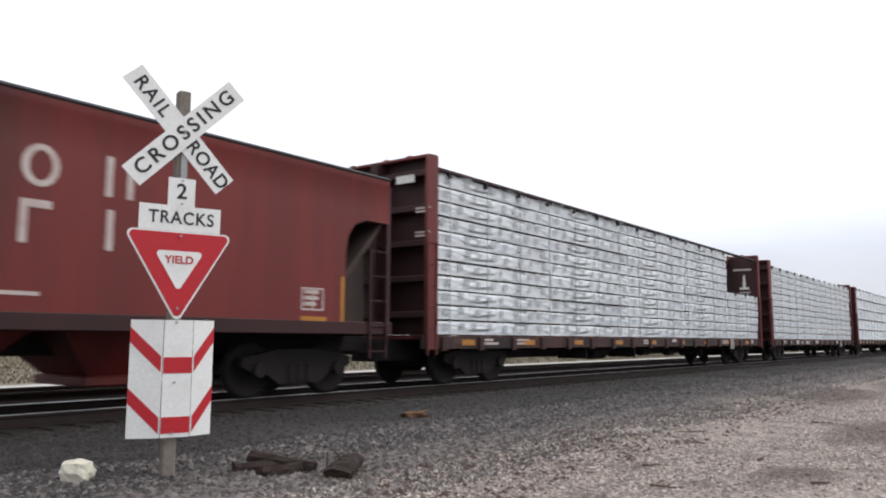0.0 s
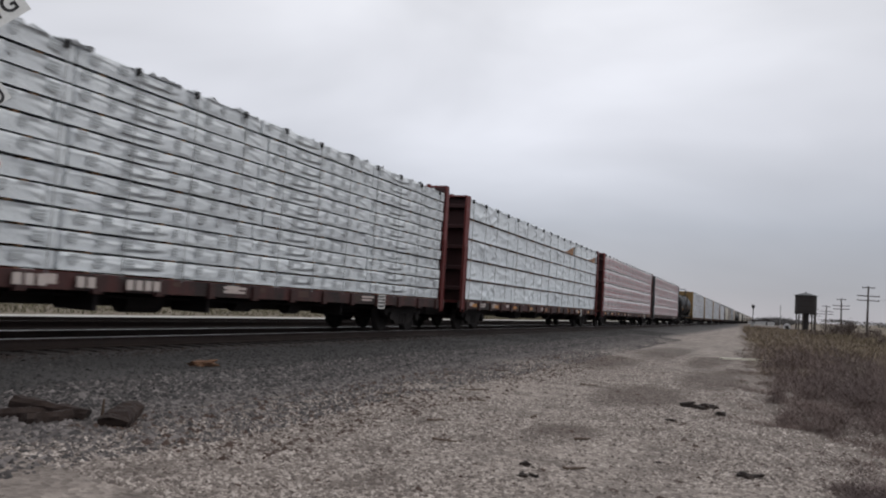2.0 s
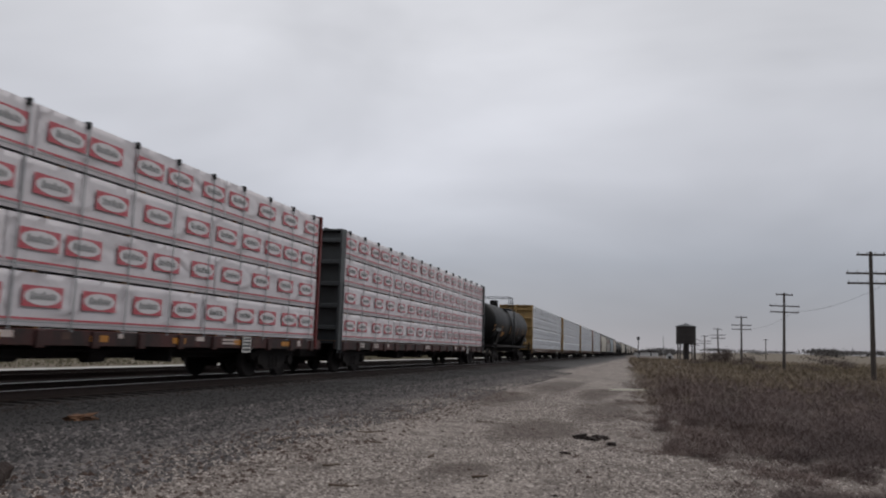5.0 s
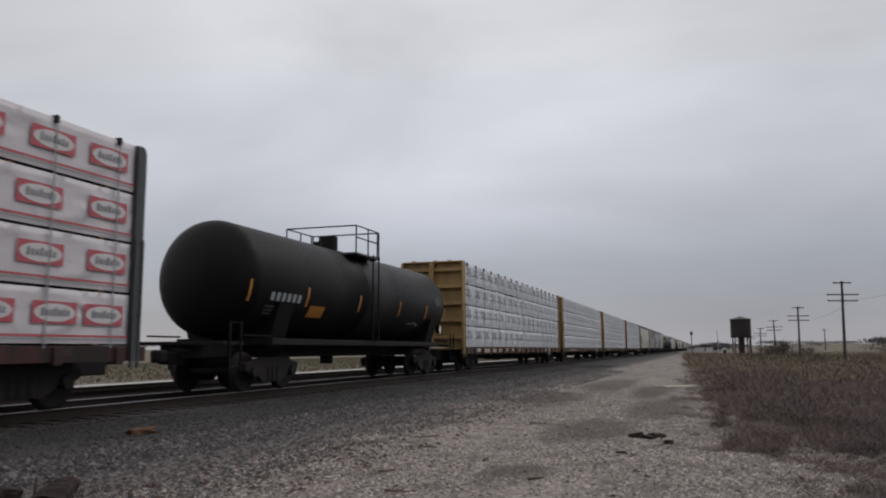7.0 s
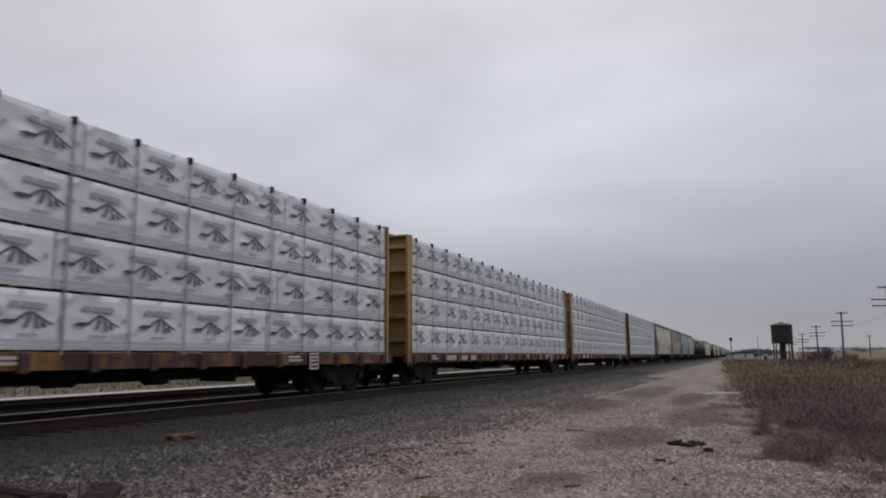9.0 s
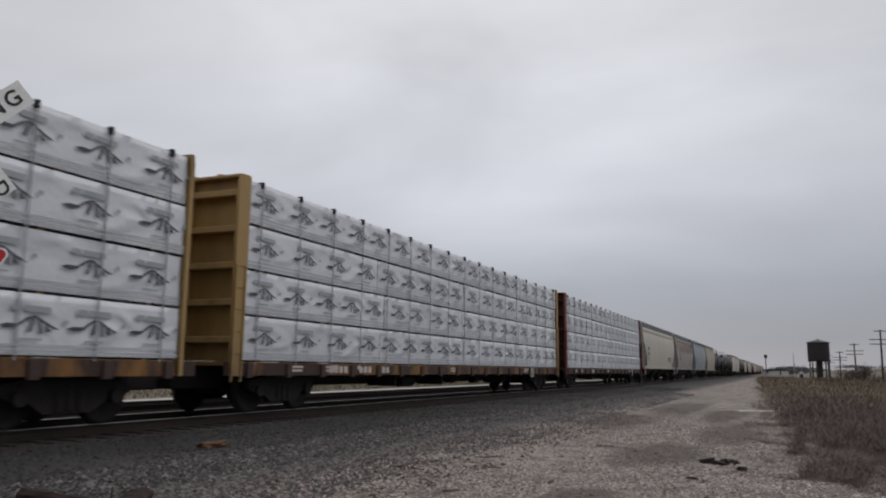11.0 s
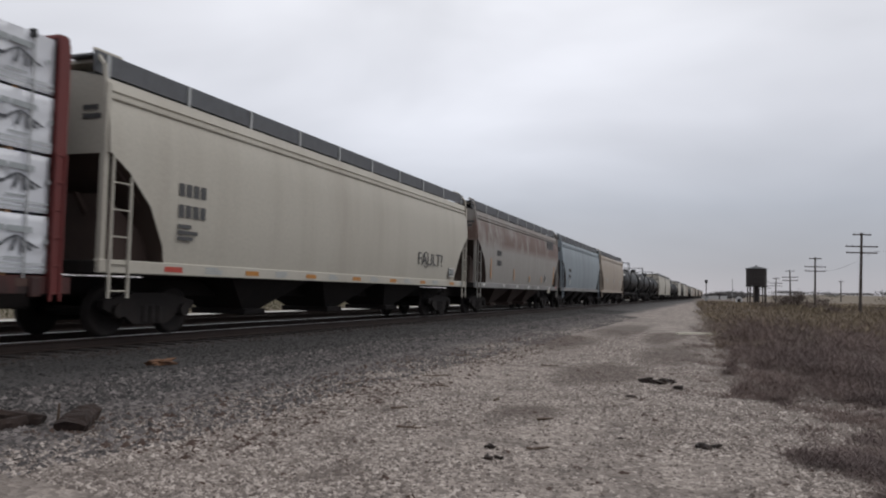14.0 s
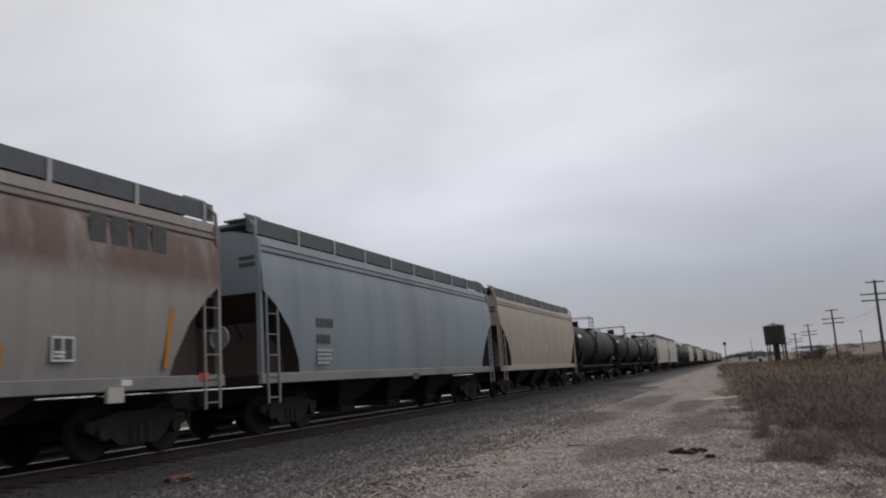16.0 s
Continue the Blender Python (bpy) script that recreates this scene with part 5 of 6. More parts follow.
def make_train():
    # red hopper at the head of the view
    car, body, rng = hopper_car(-6.1, 17.0, "hopper_red", "red covered hopper with large faded white lettering", curved=False, cut=1.15, top=3.94, bays=4, rail=False, sill=1.25, post_paint="red_dark", sill_paint="red_dark")
    L = 17.0
    for y, z, shape in ((10.52, 3.07, "ring"), (11.56, 3.08, "two"), (9.46, 3.07, "two"), (8.4, 3.07, "ring"), (10.5, 2.37, "hook"), (11.6, 2.37, "one"), (12.68, 2.37, "bow"), (9.44, 2.37, "one")):
        bm = bmesh.new()
        h = 0.27
        if shape in ("ring", "bow"):
            a0, a1 = (0.0, 2 * math.pi) if shape == "ring" else (0.8, 2 * math.pi - 0.8)
            for k in range(16):
                a, b = a0 + (a1 - a0) * k / 16, a0 + (a1 - a0) * (k + 1) / 16
                quad(bm, 1.536, [(y + 0.14 * math.cos(a), z + 0.19 * math.sin(a)), (y + 0.235 * math.cos(a), z + h * math.sin(a)), (y + 0.235 * math.cos(b), z + h * math.sin(b)), (y + 0.14 * math.cos(b), z + 0.19 * math.sin(b))])
        else:
            quad(bm, 1.536, [(y - 0.2, z - h), (y - 0.1, z - h), (y - 0.1, z + h), (y - 0.2, z + h)])
            if shape == "two":
                quad(bm, 1.536, [(y + 0.1, z - h), (y + 0.2, z - h), (y + 0.2, z + h), (y + 0.1, z + h)])
            if shape == "hook":
                quad(bm, 1.5375, [(y - 0.2, z + 0.17), (y + 0.18, z + 0.17), (y + 0.18, z + h), (y - 0.2, z + h)])
        part("faded_mark", bm, "off_white", car, "large faded white painted mark")
    part("data_plate", frame_bars(1.532, 14.83, 15.33, 1.44, 1.82, 0.03, 15.08), "off_white", car, "faded white ruled data plate")
    part("plate_lines", bars(rng, 3, 1.5325, 14.9, 1.78, 0.34, 0.3), "off_white", car)
    part("yellow_panel", boxed(1.531, 1.536, 14.83, 15.4, 1.26, 1.34), "amber", car)
    part("yellow_panel", boxed(1.531, 1.536, 10.2, 10.85, 1.17, 1.27), "amber", car)
    part("stencil", bars(rng, 1, 1.532, 10.1, 1.52, 0.7, 0.08), "off_white", car)
    part("yellow_stripe", boxed(1.531, 1.537, L - 1.26, L - 1.18, 1.12, 2.05), "amber", car, "yellow stripe at the car's end")

    # centre-beam cars with wrapped lumber
    def flat(y, L, paint, sill, top, label, kind, wrap, tiers, load_top, seed, lengths=FOUR, **kw):
        c = centre_beam_car(y, L, paint, sill, top, label, seed=seed, reflectors=kw.pop("reflectors", True), chord_up=kw.pop("chord_up", 0.0), tail=kw.pop("tail", 0.6))
        if sill == "sill_yellow":
            for u, n in ((3.3, 4), (4.75, 3), (5.75, 3)):
                figures(c, "off_white", HALF + 0.002, u, DECK - 0.15, n, 0.17, 0.16, "unreadable white marks on the sill")
        elif seed in (2, 10):
            for u, n in (((4.2, 3), (5.3, 2), (6.3, 4)) if seed == 2 else ((5.6, 3),)):
                figures(c, "off_white", HALF + 0.056, u, DECK - 0.15, n, 0.15, 0.17, "faded white marks on the sill")
        load(c, y, L, kind, wrap, tiers, load_top, lengths, seed, **kw)
        return c
    cut = tuple((1, t, 4) for t in range(10, 5, -1))
    c1 = flat(12.53, 23.42, "red", "sill_red", 4.78, "dark red centre-beam flat car carrying thin white bundles", "small", "wrap", 11, 4.49, 1, [4.8, 4.8, 4.8, 4.8, 4.2], gaps=cut, shuffle=False, strap_width=0.008)
    part("edge_rail", boxed(HALF - 0.16, HALF + 0.012, 0.0, 23.4, 4.49, 4.555, bevel=0.01), "red_dark", c1, "dark edge rail along the top of the load")
    part("chord_web", boxed(-0.2, 0.2, 18.5, 23.4, 4.46, 4.60, bevel=0.02), "red_dark", c1, "deep web of the top chord")
    for y in (21.07, 22.39):
        part("beam_post", boxed(-0.10, 0.10, y - 0.11, y + 0.11, DECK - 0.02, 4.48, bevel=0.015), "red_dark", c1, "wide red post of the centre beam")
    bm = prism(bmesh.new(), [(0.76, 3.36), (0.90, 3.36), (0.86, 3.95), (0.78, 3.86)], "y", 23.408, 23.414)
    box(bm, 0.62, 1.04, 23.407, 23.413, 3.27, 3.36)
    for z, w in ((3.12, 0.5), (3.02, 0.4), (2.86, 0.55), (2.3, 0.4), (2.1, 0.45)):
        box(bm, 0.6, 0.6 + w, 23.409, 23.413, z, z + 0.035)
    part("white_mark", bm, "white", c1, "white painted mark on the bulkhead")
    part("stencil", boxed(0.35, 1.15, 23.408, 23.414, 4.12, 4.2), "off_white", c1)
    flat(38.13, 19.65, "red", "sill_red", 4.74, "dark red centre-beam flat car carrying thin white bundles", "small", "wrap", 11, 4.50, 2, [4.9, 4.9, 4.9, 4.6], reflectors=False, strap_width=0.008)
    flat(60.0, 22.8, "red", "sill_red", 4.72, "dark red centre-beam flat car with torn grey-white wraps", "plain", "wrap_grey", 5, 4.66, 3, torn=((4, 2, "corner"), (4, 3, "end")), shuffle=False, strap_width=0.012)
    flat(85.18, 23.2, "red", "sill_red", 4.79, "dark red centre-beam flat car with red-printed bundles", "oval", "wrap_logo", 4, 4.75, 4, tail=0.25)
    flat(110.44, 22.4, "grey_car", "sill_red", 4.70, "dark grey centre-beam flat car with red-printed bundles", "oval", "wrap_logo", 4, 4.72, 5, reflectors=False)
    tank_car(136.6, 14.6, "black tank car with yellow reflector strips and railed manway", seed=6)
    flat(153.57, 23.2, "yellow", "sill_yellow", 4.79, "yellow centre-beam flat car with fan-printed white bundles", "fan", "wrap_tree", 4, 4.75, 7, reflectors=False, tail=0.25)
    flat(178.62, 23.1, "yellow", "sill_yellow", 4.79, "yellow centre-beam flat car with fan-printed white bundles", "fan", "wrap_tree", 4, 4.75, 8, reflectors=False, tail=0.25)
    flat(203.48, 23.88, "yellow", "sill_yellow", 4.79, "yellow centre-beam flat car with fan-printed white bundles", "fan", "wrap_tree", 4, 4.75, 9, reflectors=False)
    flat(229.33, 22.92, "red", "sill_red", 4.82, "dark red centre-beam flat car with fan-printed white bundles", "fan", "wrap_tree", 4, 4.75, 10, reflectors=False)

    # covered hoppers
    c, b, rng = hopper_car(253.25, 19.6, "tan", "pale tan covered hopper with graffiti and amber reflectors", seed=21)
    for k, y in enumerate((1.5, 4.1, 6.7, 9.3, 11.9, 14.5, 17.6)):
        part("reflector", boxed(1.541, 1.546, y, y + 0.5, 1.19, 1.29), "amber" if k else "red_plate", c, "amber reflector strip")
        part("stencil", bars(rng, 3, 1.5415, y + 1.2, 1.31, 0.6, 0.14), "print_grey", c)
    figures(c, "dark_print", 1.60, 1.75, 2.75, 4, 0.16, 0.24, "unreadable dark marks")
    figures(c, "dark_print", 1.60, 1.75, 2.35, 4, 0.16, 0.24)
    part("stencil", bars(rng, 3, 1.60, 1.75, 2.1, 0.6, 0.35), "dark_print", c)
    g = place("graffiti", lettering("FAULT?", 0.62, 1.25), "dark_print", c, "black sprayed graffiti word", pose(1.60, 15.35, 2.02, 90, 0, 90))
    bm = bmesh.new()
    for k in range(20):
        a, e = 2 * math.pi * k / 20, 2 * math.pi * (k + 1) / 20
        quad(bm, 1.604, [(14.83 + q * math.cos(w), 2.02 + q * math.sin(w)) for q, w in ((0.25, a), (0.285, a), (0.285, e), (0.25, e))])
    part("sprayed_ring", bm, "dark_print", c)
    part("data_panel", boxed(1.58, 1.60, 17.3, 17.85, 1.50, 1.82), "dark_print", c, "black data panel")
    part("panel_frame", frame_bars(1.602, 17.3, 17.85, 1.50, 1.82, 0.03, 17.575), "white", c, "white border of the data panel")
    for y in (17.36, 17.64):
        part("panel_lines", bars(rng, 3, 1.602, y, 1.76, 0.14, 0.18), "print_grey", c)
    c, b, rng = hopper_car(274.3, 17.6, "rusty", "grey covered hopper streaked with brown rust", seed=22, sill_paint="grey_light")
    figures(c, "dark_print", 1.545, 14.2, 3.82, 4, 0.36, 0.50, "faded dark painted marks")
    for y, z in ((1.95, 2.45), (6.12, 2.1), (9.5, 1.85), (12.47, 1.9)):
        part("yellow_stripe", boxed(1.595, 1.6, y, y + 0.13, 1.55, z), "amber", c, "upright yellow reflector strip")
    figures(c, "dark_print", 1.6, 3.0, 2.75, 4, 0.15, 0.24)
    figures(c, "dark_print", 1.6, 3.0, 2.3, 4, 0.15, 0.24)
    part("data_panel", boxed(1.58, 1.60, 13.42, 13.86, 1.62, 2.0), "dark_print", c)
    part("panel_frame", frame_bars(1.602, 13.42, 13.86, 1.62, 2.0, 0.03, 13.64), "white", c, "white border of the data panel")
    part("panel_lines", bars(rng, 2, 1.602, 13.48, 1.78, 0.3, 0.12), "white", c)
    bm = bmesh.new()
    prism(bm, [(15.86, 1.5), (15.98, 1.5), (16.18, 2.6), (16.06, 2.6)], "x", 1.578, 1.598)
    part("yellow_stripe", bm, "amber", c, "slanting yellow reflector strip")
    for y in (1.0, 4.4, 7.0, 9.5, 11.9, 14.9):
        part("sill_label", boxed(1.541, 1.545, y, y + 0.24, 1.22, 1.32), "white", c, "small white label")
    part("data_panel", boxed(1.53, 1.6, 14.55, 14.9, 0.95, 1.2), "tan", c)
    part("red_mark", boxed(1.54, 1.55, 16.9, 17.2, 1.25, 1.4), "red_plate", c)
    c, b, rng = hopper_car(293.4, 16.9, "blue", "pale blue covered hopper with dark stencils", seed=23, sill_paint="grey_light")
    figures(c, "dark_print", 1.60, 2.2, 2.55, 5, 0.13, 0.22)
    figures(c, "dark_print", 1.60, 2.2, 2.15, 4, 0.13, 0.22)
    part("stencil", bars(rng, 4, 1.60, 2.2, 1.9, 0.9, 0.4), "print_grey", c)
    part("data_panel", boxed(1.541, 1.546, 8.2, 8.7, 1.04, 1.22), "dark_print", c)
    c, b, rng = hopper_car(311.7, 16.6, "tan_warm", "warm tan covered hopper", seed=24)
    for y in (3, 8, 13):
        part("stencil", bars(rng, 3, 1.60, y, 2.4, 0.8, 0.4), "print_grey", c)
    tank = tank_car(330.1, 16.4, "black tank car with railed manway and a white mark", mark=True, seed=31)
    hop = c
    y = 330.6 + 17.5
    for kind in ("tank", "tank"):
        far_copy(tank, y)
        y += 17.5
    tan2, _, _ = hopper_car(y + 0.4, 16.4, "tan", "pale tan covered hopper", seed=25)
    y += 18.4
    order = "htththhttthhthhtthhhtthht"
    for k, o in enumerate(order):
        src, step = {"h": (hop, 18.3), "t": (tank, 17.5)}[o]
        if k in (0, 3, 5, 9, 14):
            src, step = tan2, 18.2
        far_copy(src, y)
        y += step


def far_copy(src, y):
    c = copy_thing(src, pose(XC, y, ZR))
    CARS.append((c, XC, y, ZR))
    trucks = [o for o in c.children if o.name.startswith("truck")]
    for t in trucks:
        for w in t.children:
            if w.name.startswith("wheelset"):
                WHEELS.append((w, w.location.y))


M["grey_light"] = worn("pale_grey_sill_paint", (0.22, 0.215, 0.21), (0.10, 0.088, 0.08), 0.6, 0.6, 0, 0.8, 20, 0.08)
make_train()


# ---- things lying on the lot ----
def on_ground(x, y):
    return float(lift(np.array(x), np.array(y)))


def lump(l, w, h, seed, rough=0.25, cuts=3):
    """An uneven block, broken and rounded."""
    bm = bmesh.new()
    bmesh.ops.create_cube(bm, size=1.0)
    bmesh.ops.subdivide_edges(bm, edges=bm.edges, cuts=cuts, use_grid_fill=True)
    for v in bm.verts:
        p = v.co.copy()
        p = p.lerp(p.normalized() * 0.52, 0.6)
        n = noise.noise(p * 3.1 + Vector((seed * 5.7, seed, 0))) * rough + noise.noise(p * 8 + Vector((0, seed, 3))) * rough * 0.5
        p *= 1 + n
        v.co = Vector((p.x * l, p.y * w, p.z * h + h * 0.42))
    return bm


def slab(l, w, h, seed):
    """A split length of old timber: a long block with ragged ends and torn edges."""
    bm = bmesh.new()
    n = 9
    rings = []
    for i in range(n + 1):
        u = i / n - 0.5
        q = [noise.noise(Vector((u * 5, k * 3.7, seed * 9.1))) for k in range(7)]
        ragged = 0.10 * l * (1 if i in (0, n) else 0)
        o = [(-0.5, 0.0), (-0.52, 0.6), (-0.3, 1.0), (0.25, 0.95), (0.5, 0.65), (0.5, 0.0)]
        rings.append([bm.verts.new((u * l + ragged * q[k], w * (a + 0.22 * q[k]), h * max(0.0, b + 0.35 * q[k + 1] * b))) for k, (a, b) in enumerate(o)])
    for p, q in zip(rings, rings[1:]):
        for k in range(6):
            bm.faces.new((p[k], q[k], q[(k + 1) % 6], p[(k + 1) % 6]))
    bm.faces.new(rings[0])
    bm.faces.new(rings[-1][::-1])
    bmesh.ops.recalc_face_normals(bm, faces=bm.faces)
    return bm


def shards(size, count, seed):
    """Burnt scraps heaped in one mesh."""
    rng = random.Random(seed)
    bm = bmesh.new()
    for k in range(count):
        l = size * rng.uniform(0.35, 0.75)
        piece = lump(l, l * rng.uniform(0.35, 0.6), l * rng.uniform(0.22, 0.4), seed * 3 + k, 0.7, 2)
        m = pose(rng.gauss(0, size * 0.28), rng.gauss(0, size * 0.16), rng.uniform(-0.01, 0.015), rng.uniform(-14, 14), rng.uniform(-14, 14), rng.uniform(0, 180))
        piece.transform(m)
        me = mesh_of(piece, "shard")
        bm.from_mesh(me)
        bpy.data.meshes.remove(me)
    return bm


def loose(name, label, category, material, x, y, l, w, h, turn, seed, rough=0.25, group="", sink=0.0):
    ob = part(name, lump(l, w, h, seed, rough), material, None, at=pose(x, y, on_ground(x, y) - sink, 0, 0, turn), smooth=False)
    return tagged(ob, label, category, group)


def litter():
    for x, y, l, w, h, turn, lean, lift_by, seed in ((-5.97, 5.0, 0.52, 0.17, 0.10, 62, 0, 0, 1), (-5.86, 5.16, 0.66, 0.15, 0.09, 28, 7, 0.05, 2), (-5.72, 5.0, 0.42, 0.14, 0.09, 80, 0, 0, 4), (-5.36, 5.5, 0.5, 0.24, 0.11, 118, -8, 0.03, 3)):
        bm = slab(l, w, h, seed)
        tagged(part("broken_tie", bm, "mat", None, at=pose(x, y, on_ground(x, y) + lift_by - 0.01, 0, lean, turn)), "rotten dark brown split piece of railway tie", "timber scrap", "broken ties")
    t = bmesh.new()
    rod(t, (0, 0, 0), (0.03, -0.02, 0.2), 0.018, 6, 0.009)
    tagged(part("stick", t, "twig", None, at=(-5.5, 5.4, on_ground(-5.5, 5.4))), "short dark stick standing among tie scraps", "stick")
    loose("limestone_rock", "pale cream limestone rock on ballast", "rock", "rock_white", -6.68, 3.56, 0.27, 0.22, 0.19, 30, 5, 0.22)
    loose("rusty_scrap", "orange rusty scrap of metal on ballast", "scrap", "orange", -7.78, 9.5, 0.40, 0.18, 0.09, 70, 6, 0.8)
    for x, y, size, count, seed in ((-0.95, 13.05, 0.34, 7, 8), (-0.70, 13.35, 0.26, 5, 9), (-0.55, 12.35, 0.24, 4, 10), (-0.08, 7.66, 0.17, 5, 11), (-0.9, 7.9, 0.10, 3, 12), (-1.05, 10.6, 0.13, 4, 13), (-1.9, 6.7, 0.12, 3, 14), (-1.75, 6.2, 0.13, 3, 15)):
        tagged(part("charred_scrap", shards(size, count, seed), "char", None, at=(x, y, on_ground(x, y))), "heap of black charred scraps on gravel", "scrap", "charred scraps")
    rng = random.Random(4)
    for x, y, l, a in ((-2.88, 7.3, 0.30, 20), (-5.2, 13.2, 0.42, 60), (-4.9, 15.2, 0.3, 20), (-4.4, 16.4, 0.3, 80), (-2.6, 9.6, 0.22, 70), (-3.7, 10.4, 0.26, 10), (-1.8, 8.6, 0.2, 40), (-4.2, 11.6, 0.4, 35), (-2.9, 14.2, 0.3, 15), (-4.7, 9.6, 0.34, 65), (-1.5, 6.9, 0.2, 0), (-3.4, 8.2, 0.2, 50)):
        bm = bmesh.new()
        p = Vector((-l / 2, 0, 0.012))
        for k in range(4):
            q = p + Vector((l / 4, rng.uniform(-0.03, 0.03), rng.uniform(-0.006, 0.012)))
            rod(bm, p, q, 0.016 - 0.002 * k, 6, 0.013 - 0.002 * k)
            p = q
        rod(bm, (0, 0, 0.012), (l * 0.15, 0.07, 0.02), 0.008, 5, 0.004)
        tagged(part("dead_branch", bm, "twig", None, at=pose(x, y, on_ground(x, y), 0, 0, a)), "short dead grey-brown branch on gravel", "branch", "dead branches")
    # pale plank far down the lot
    bm = boxed(-1.05, 1.05, -0.09, 0.09, 0, 0.06, bevel=0.008)
    tagged(part("plank", bm, "rock_white", None, at=pose(-0.55, 30.1, 0.01, 0, 0, 40)), "long pale weathered plank lying on gravel", "plank")


litter()


# ---- dry brush and field ----
def edge_of_lot(y):
    return np.interp(y, [6, 9.6, 10.4, 11.3, 20, 40, 55, 80, 115, 200], [4.5, 2.4, 1.5, 0.25, 0.15, -0.4, -0.9, -1.8, -3.0, -5.0])


def blades(name, x, y, height, width, lean, material, label, seed):
    rng = np.random.default_rng(seed)
    n = len(x)
    a, b = rng.uniform(0, 2 * np.pi, n), rng.uniform(0, 2 * np.pi, n)
    h = height * (0.35 + 0.5 * rng.gamma(2.0, 0.5, n)).clip(0.3, 1.25)
    w = width * rng.uniform(0.6, 1.4, n)
    z = lift(x, y)
    lo = np.stack([x, y, z - 0.02], 1)
    side = np.stack([np.cos(a), np.sin(a), 0 * a], 1) * w[:, None]
    tip = np.stack([np.cos(b) * lean * h, np.sin(b) * lean * h, h], 1)
    mid = lo + tip * np.array([0.38, 0.38, 0.6])
    v = np.stack([lo - side, lo + side, mid - side * 0.7, mid + side * 0.7, lo + tip], 1).reshape(-1, 3)
    t = np.array([[0, 1, 3], [0, 3, 2], [2, 3, 4]])
    tris = (t[None] + 5 * np.arange(n)[:, None, None]).reshape(-1, 3)
    tagged(place(name, soup(name, v, tris), material, None), label, "grass", kind="stuff")


def clumped(rng, n, y0, y1, depth, power, clump):
    """Points beyond the edge of the lot, thick in tufts, thinner far off."""
    y = y0 + (y1 - y0) * rng.uniform(0, 1, n) ** power
    x = edge_of_lot(y) + depth * rng.uniform(0, 1, n) ** 1.3 * (0.6 + y / 50)
    near = rng.integers(0, max(1, n // 45), n)       # every blade leans towards the tuft of a random neighbour of its kind
    tx, ty = x[:max(1, n // 45)], y[:max(1, n // 45)]
    tuft = rng.uniform(0, 1, n) < 0.7
    spread_by = clump * (0.18 + 0.012 * ty[near])
    x = np.where(tuft, tx[near] + rng.normal(0, 1, n) * spread_by, x)
    y = np.where(tuft, ty[near] + rng.normal(0, 1, n) * spread_by, y)
    return x, y


def tussocks(name, x, y, radius, height, each, width, material, label, seed):
    """Rounded tufts: fine stalks that fan out from every middle."""
    rng = np.random.default_rng(seed)
    n = len(x) * each
    k = np.repeat(np.arange(len(x)), each)
    r, h = radius[k], height[k]
    a = rng.uniform(0, 2 * np.pi, n)
    out = np.sqrt(rng.uniform(0, 1, n))                   # 0: the middle, 1: the rim
    bx = x[k] + np.cos(a) * r * out * 0.6
    by = y[k] + np.sin(a) * r * out * 0.6
    dome = h * np.sqrt(np.clip(1.05 - out * out, 0.06, 1))
    lo = np.stack([bx, by, lift(bx, by) - 0.02 + dome * 0.75 * rng.uniform(0, 1, n) ** 1.4], 1)
    b = a + rng.normal(0, 1.1, n)                         # twigs fork every way, a little outwards and up
    reach = r * rng.uniform(0.15, 0.75, n)
    tip = lo + np.stack([np.cos(b) * reach, np.sin(b) * reach, dome * rng.uniform(-0.05, 0.6, n)], 1)
    w = width * (0.5 + rng.uniform(0, 1, n)) * (1 + 0.09 * y[k])
    c = rng.uniform(0, 2 * np.pi, n)
    side = np.stack([np.cos(c), np.sin(c), 0 * c], 1) * w[:, None]
    mid = lo * 0.45 + tip * 0.55 + rng.normal(0, 0.02, (n, 3))
    v = np.stack([lo - side, lo + side, mid - side * 0.8, mid + side * 0.8, tip], 1).reshape(-1, 3)
    t = np.array([[0, 1, 3], [0, 3, 2], [2, 3, 4]])
    tris = (t[None] + 5 * np.arange(n)[:, None, None]).reshape(-1, 3)
    tagged(place(name, soup(name, v, tris), material, None), label, "grass", kind="stuff")


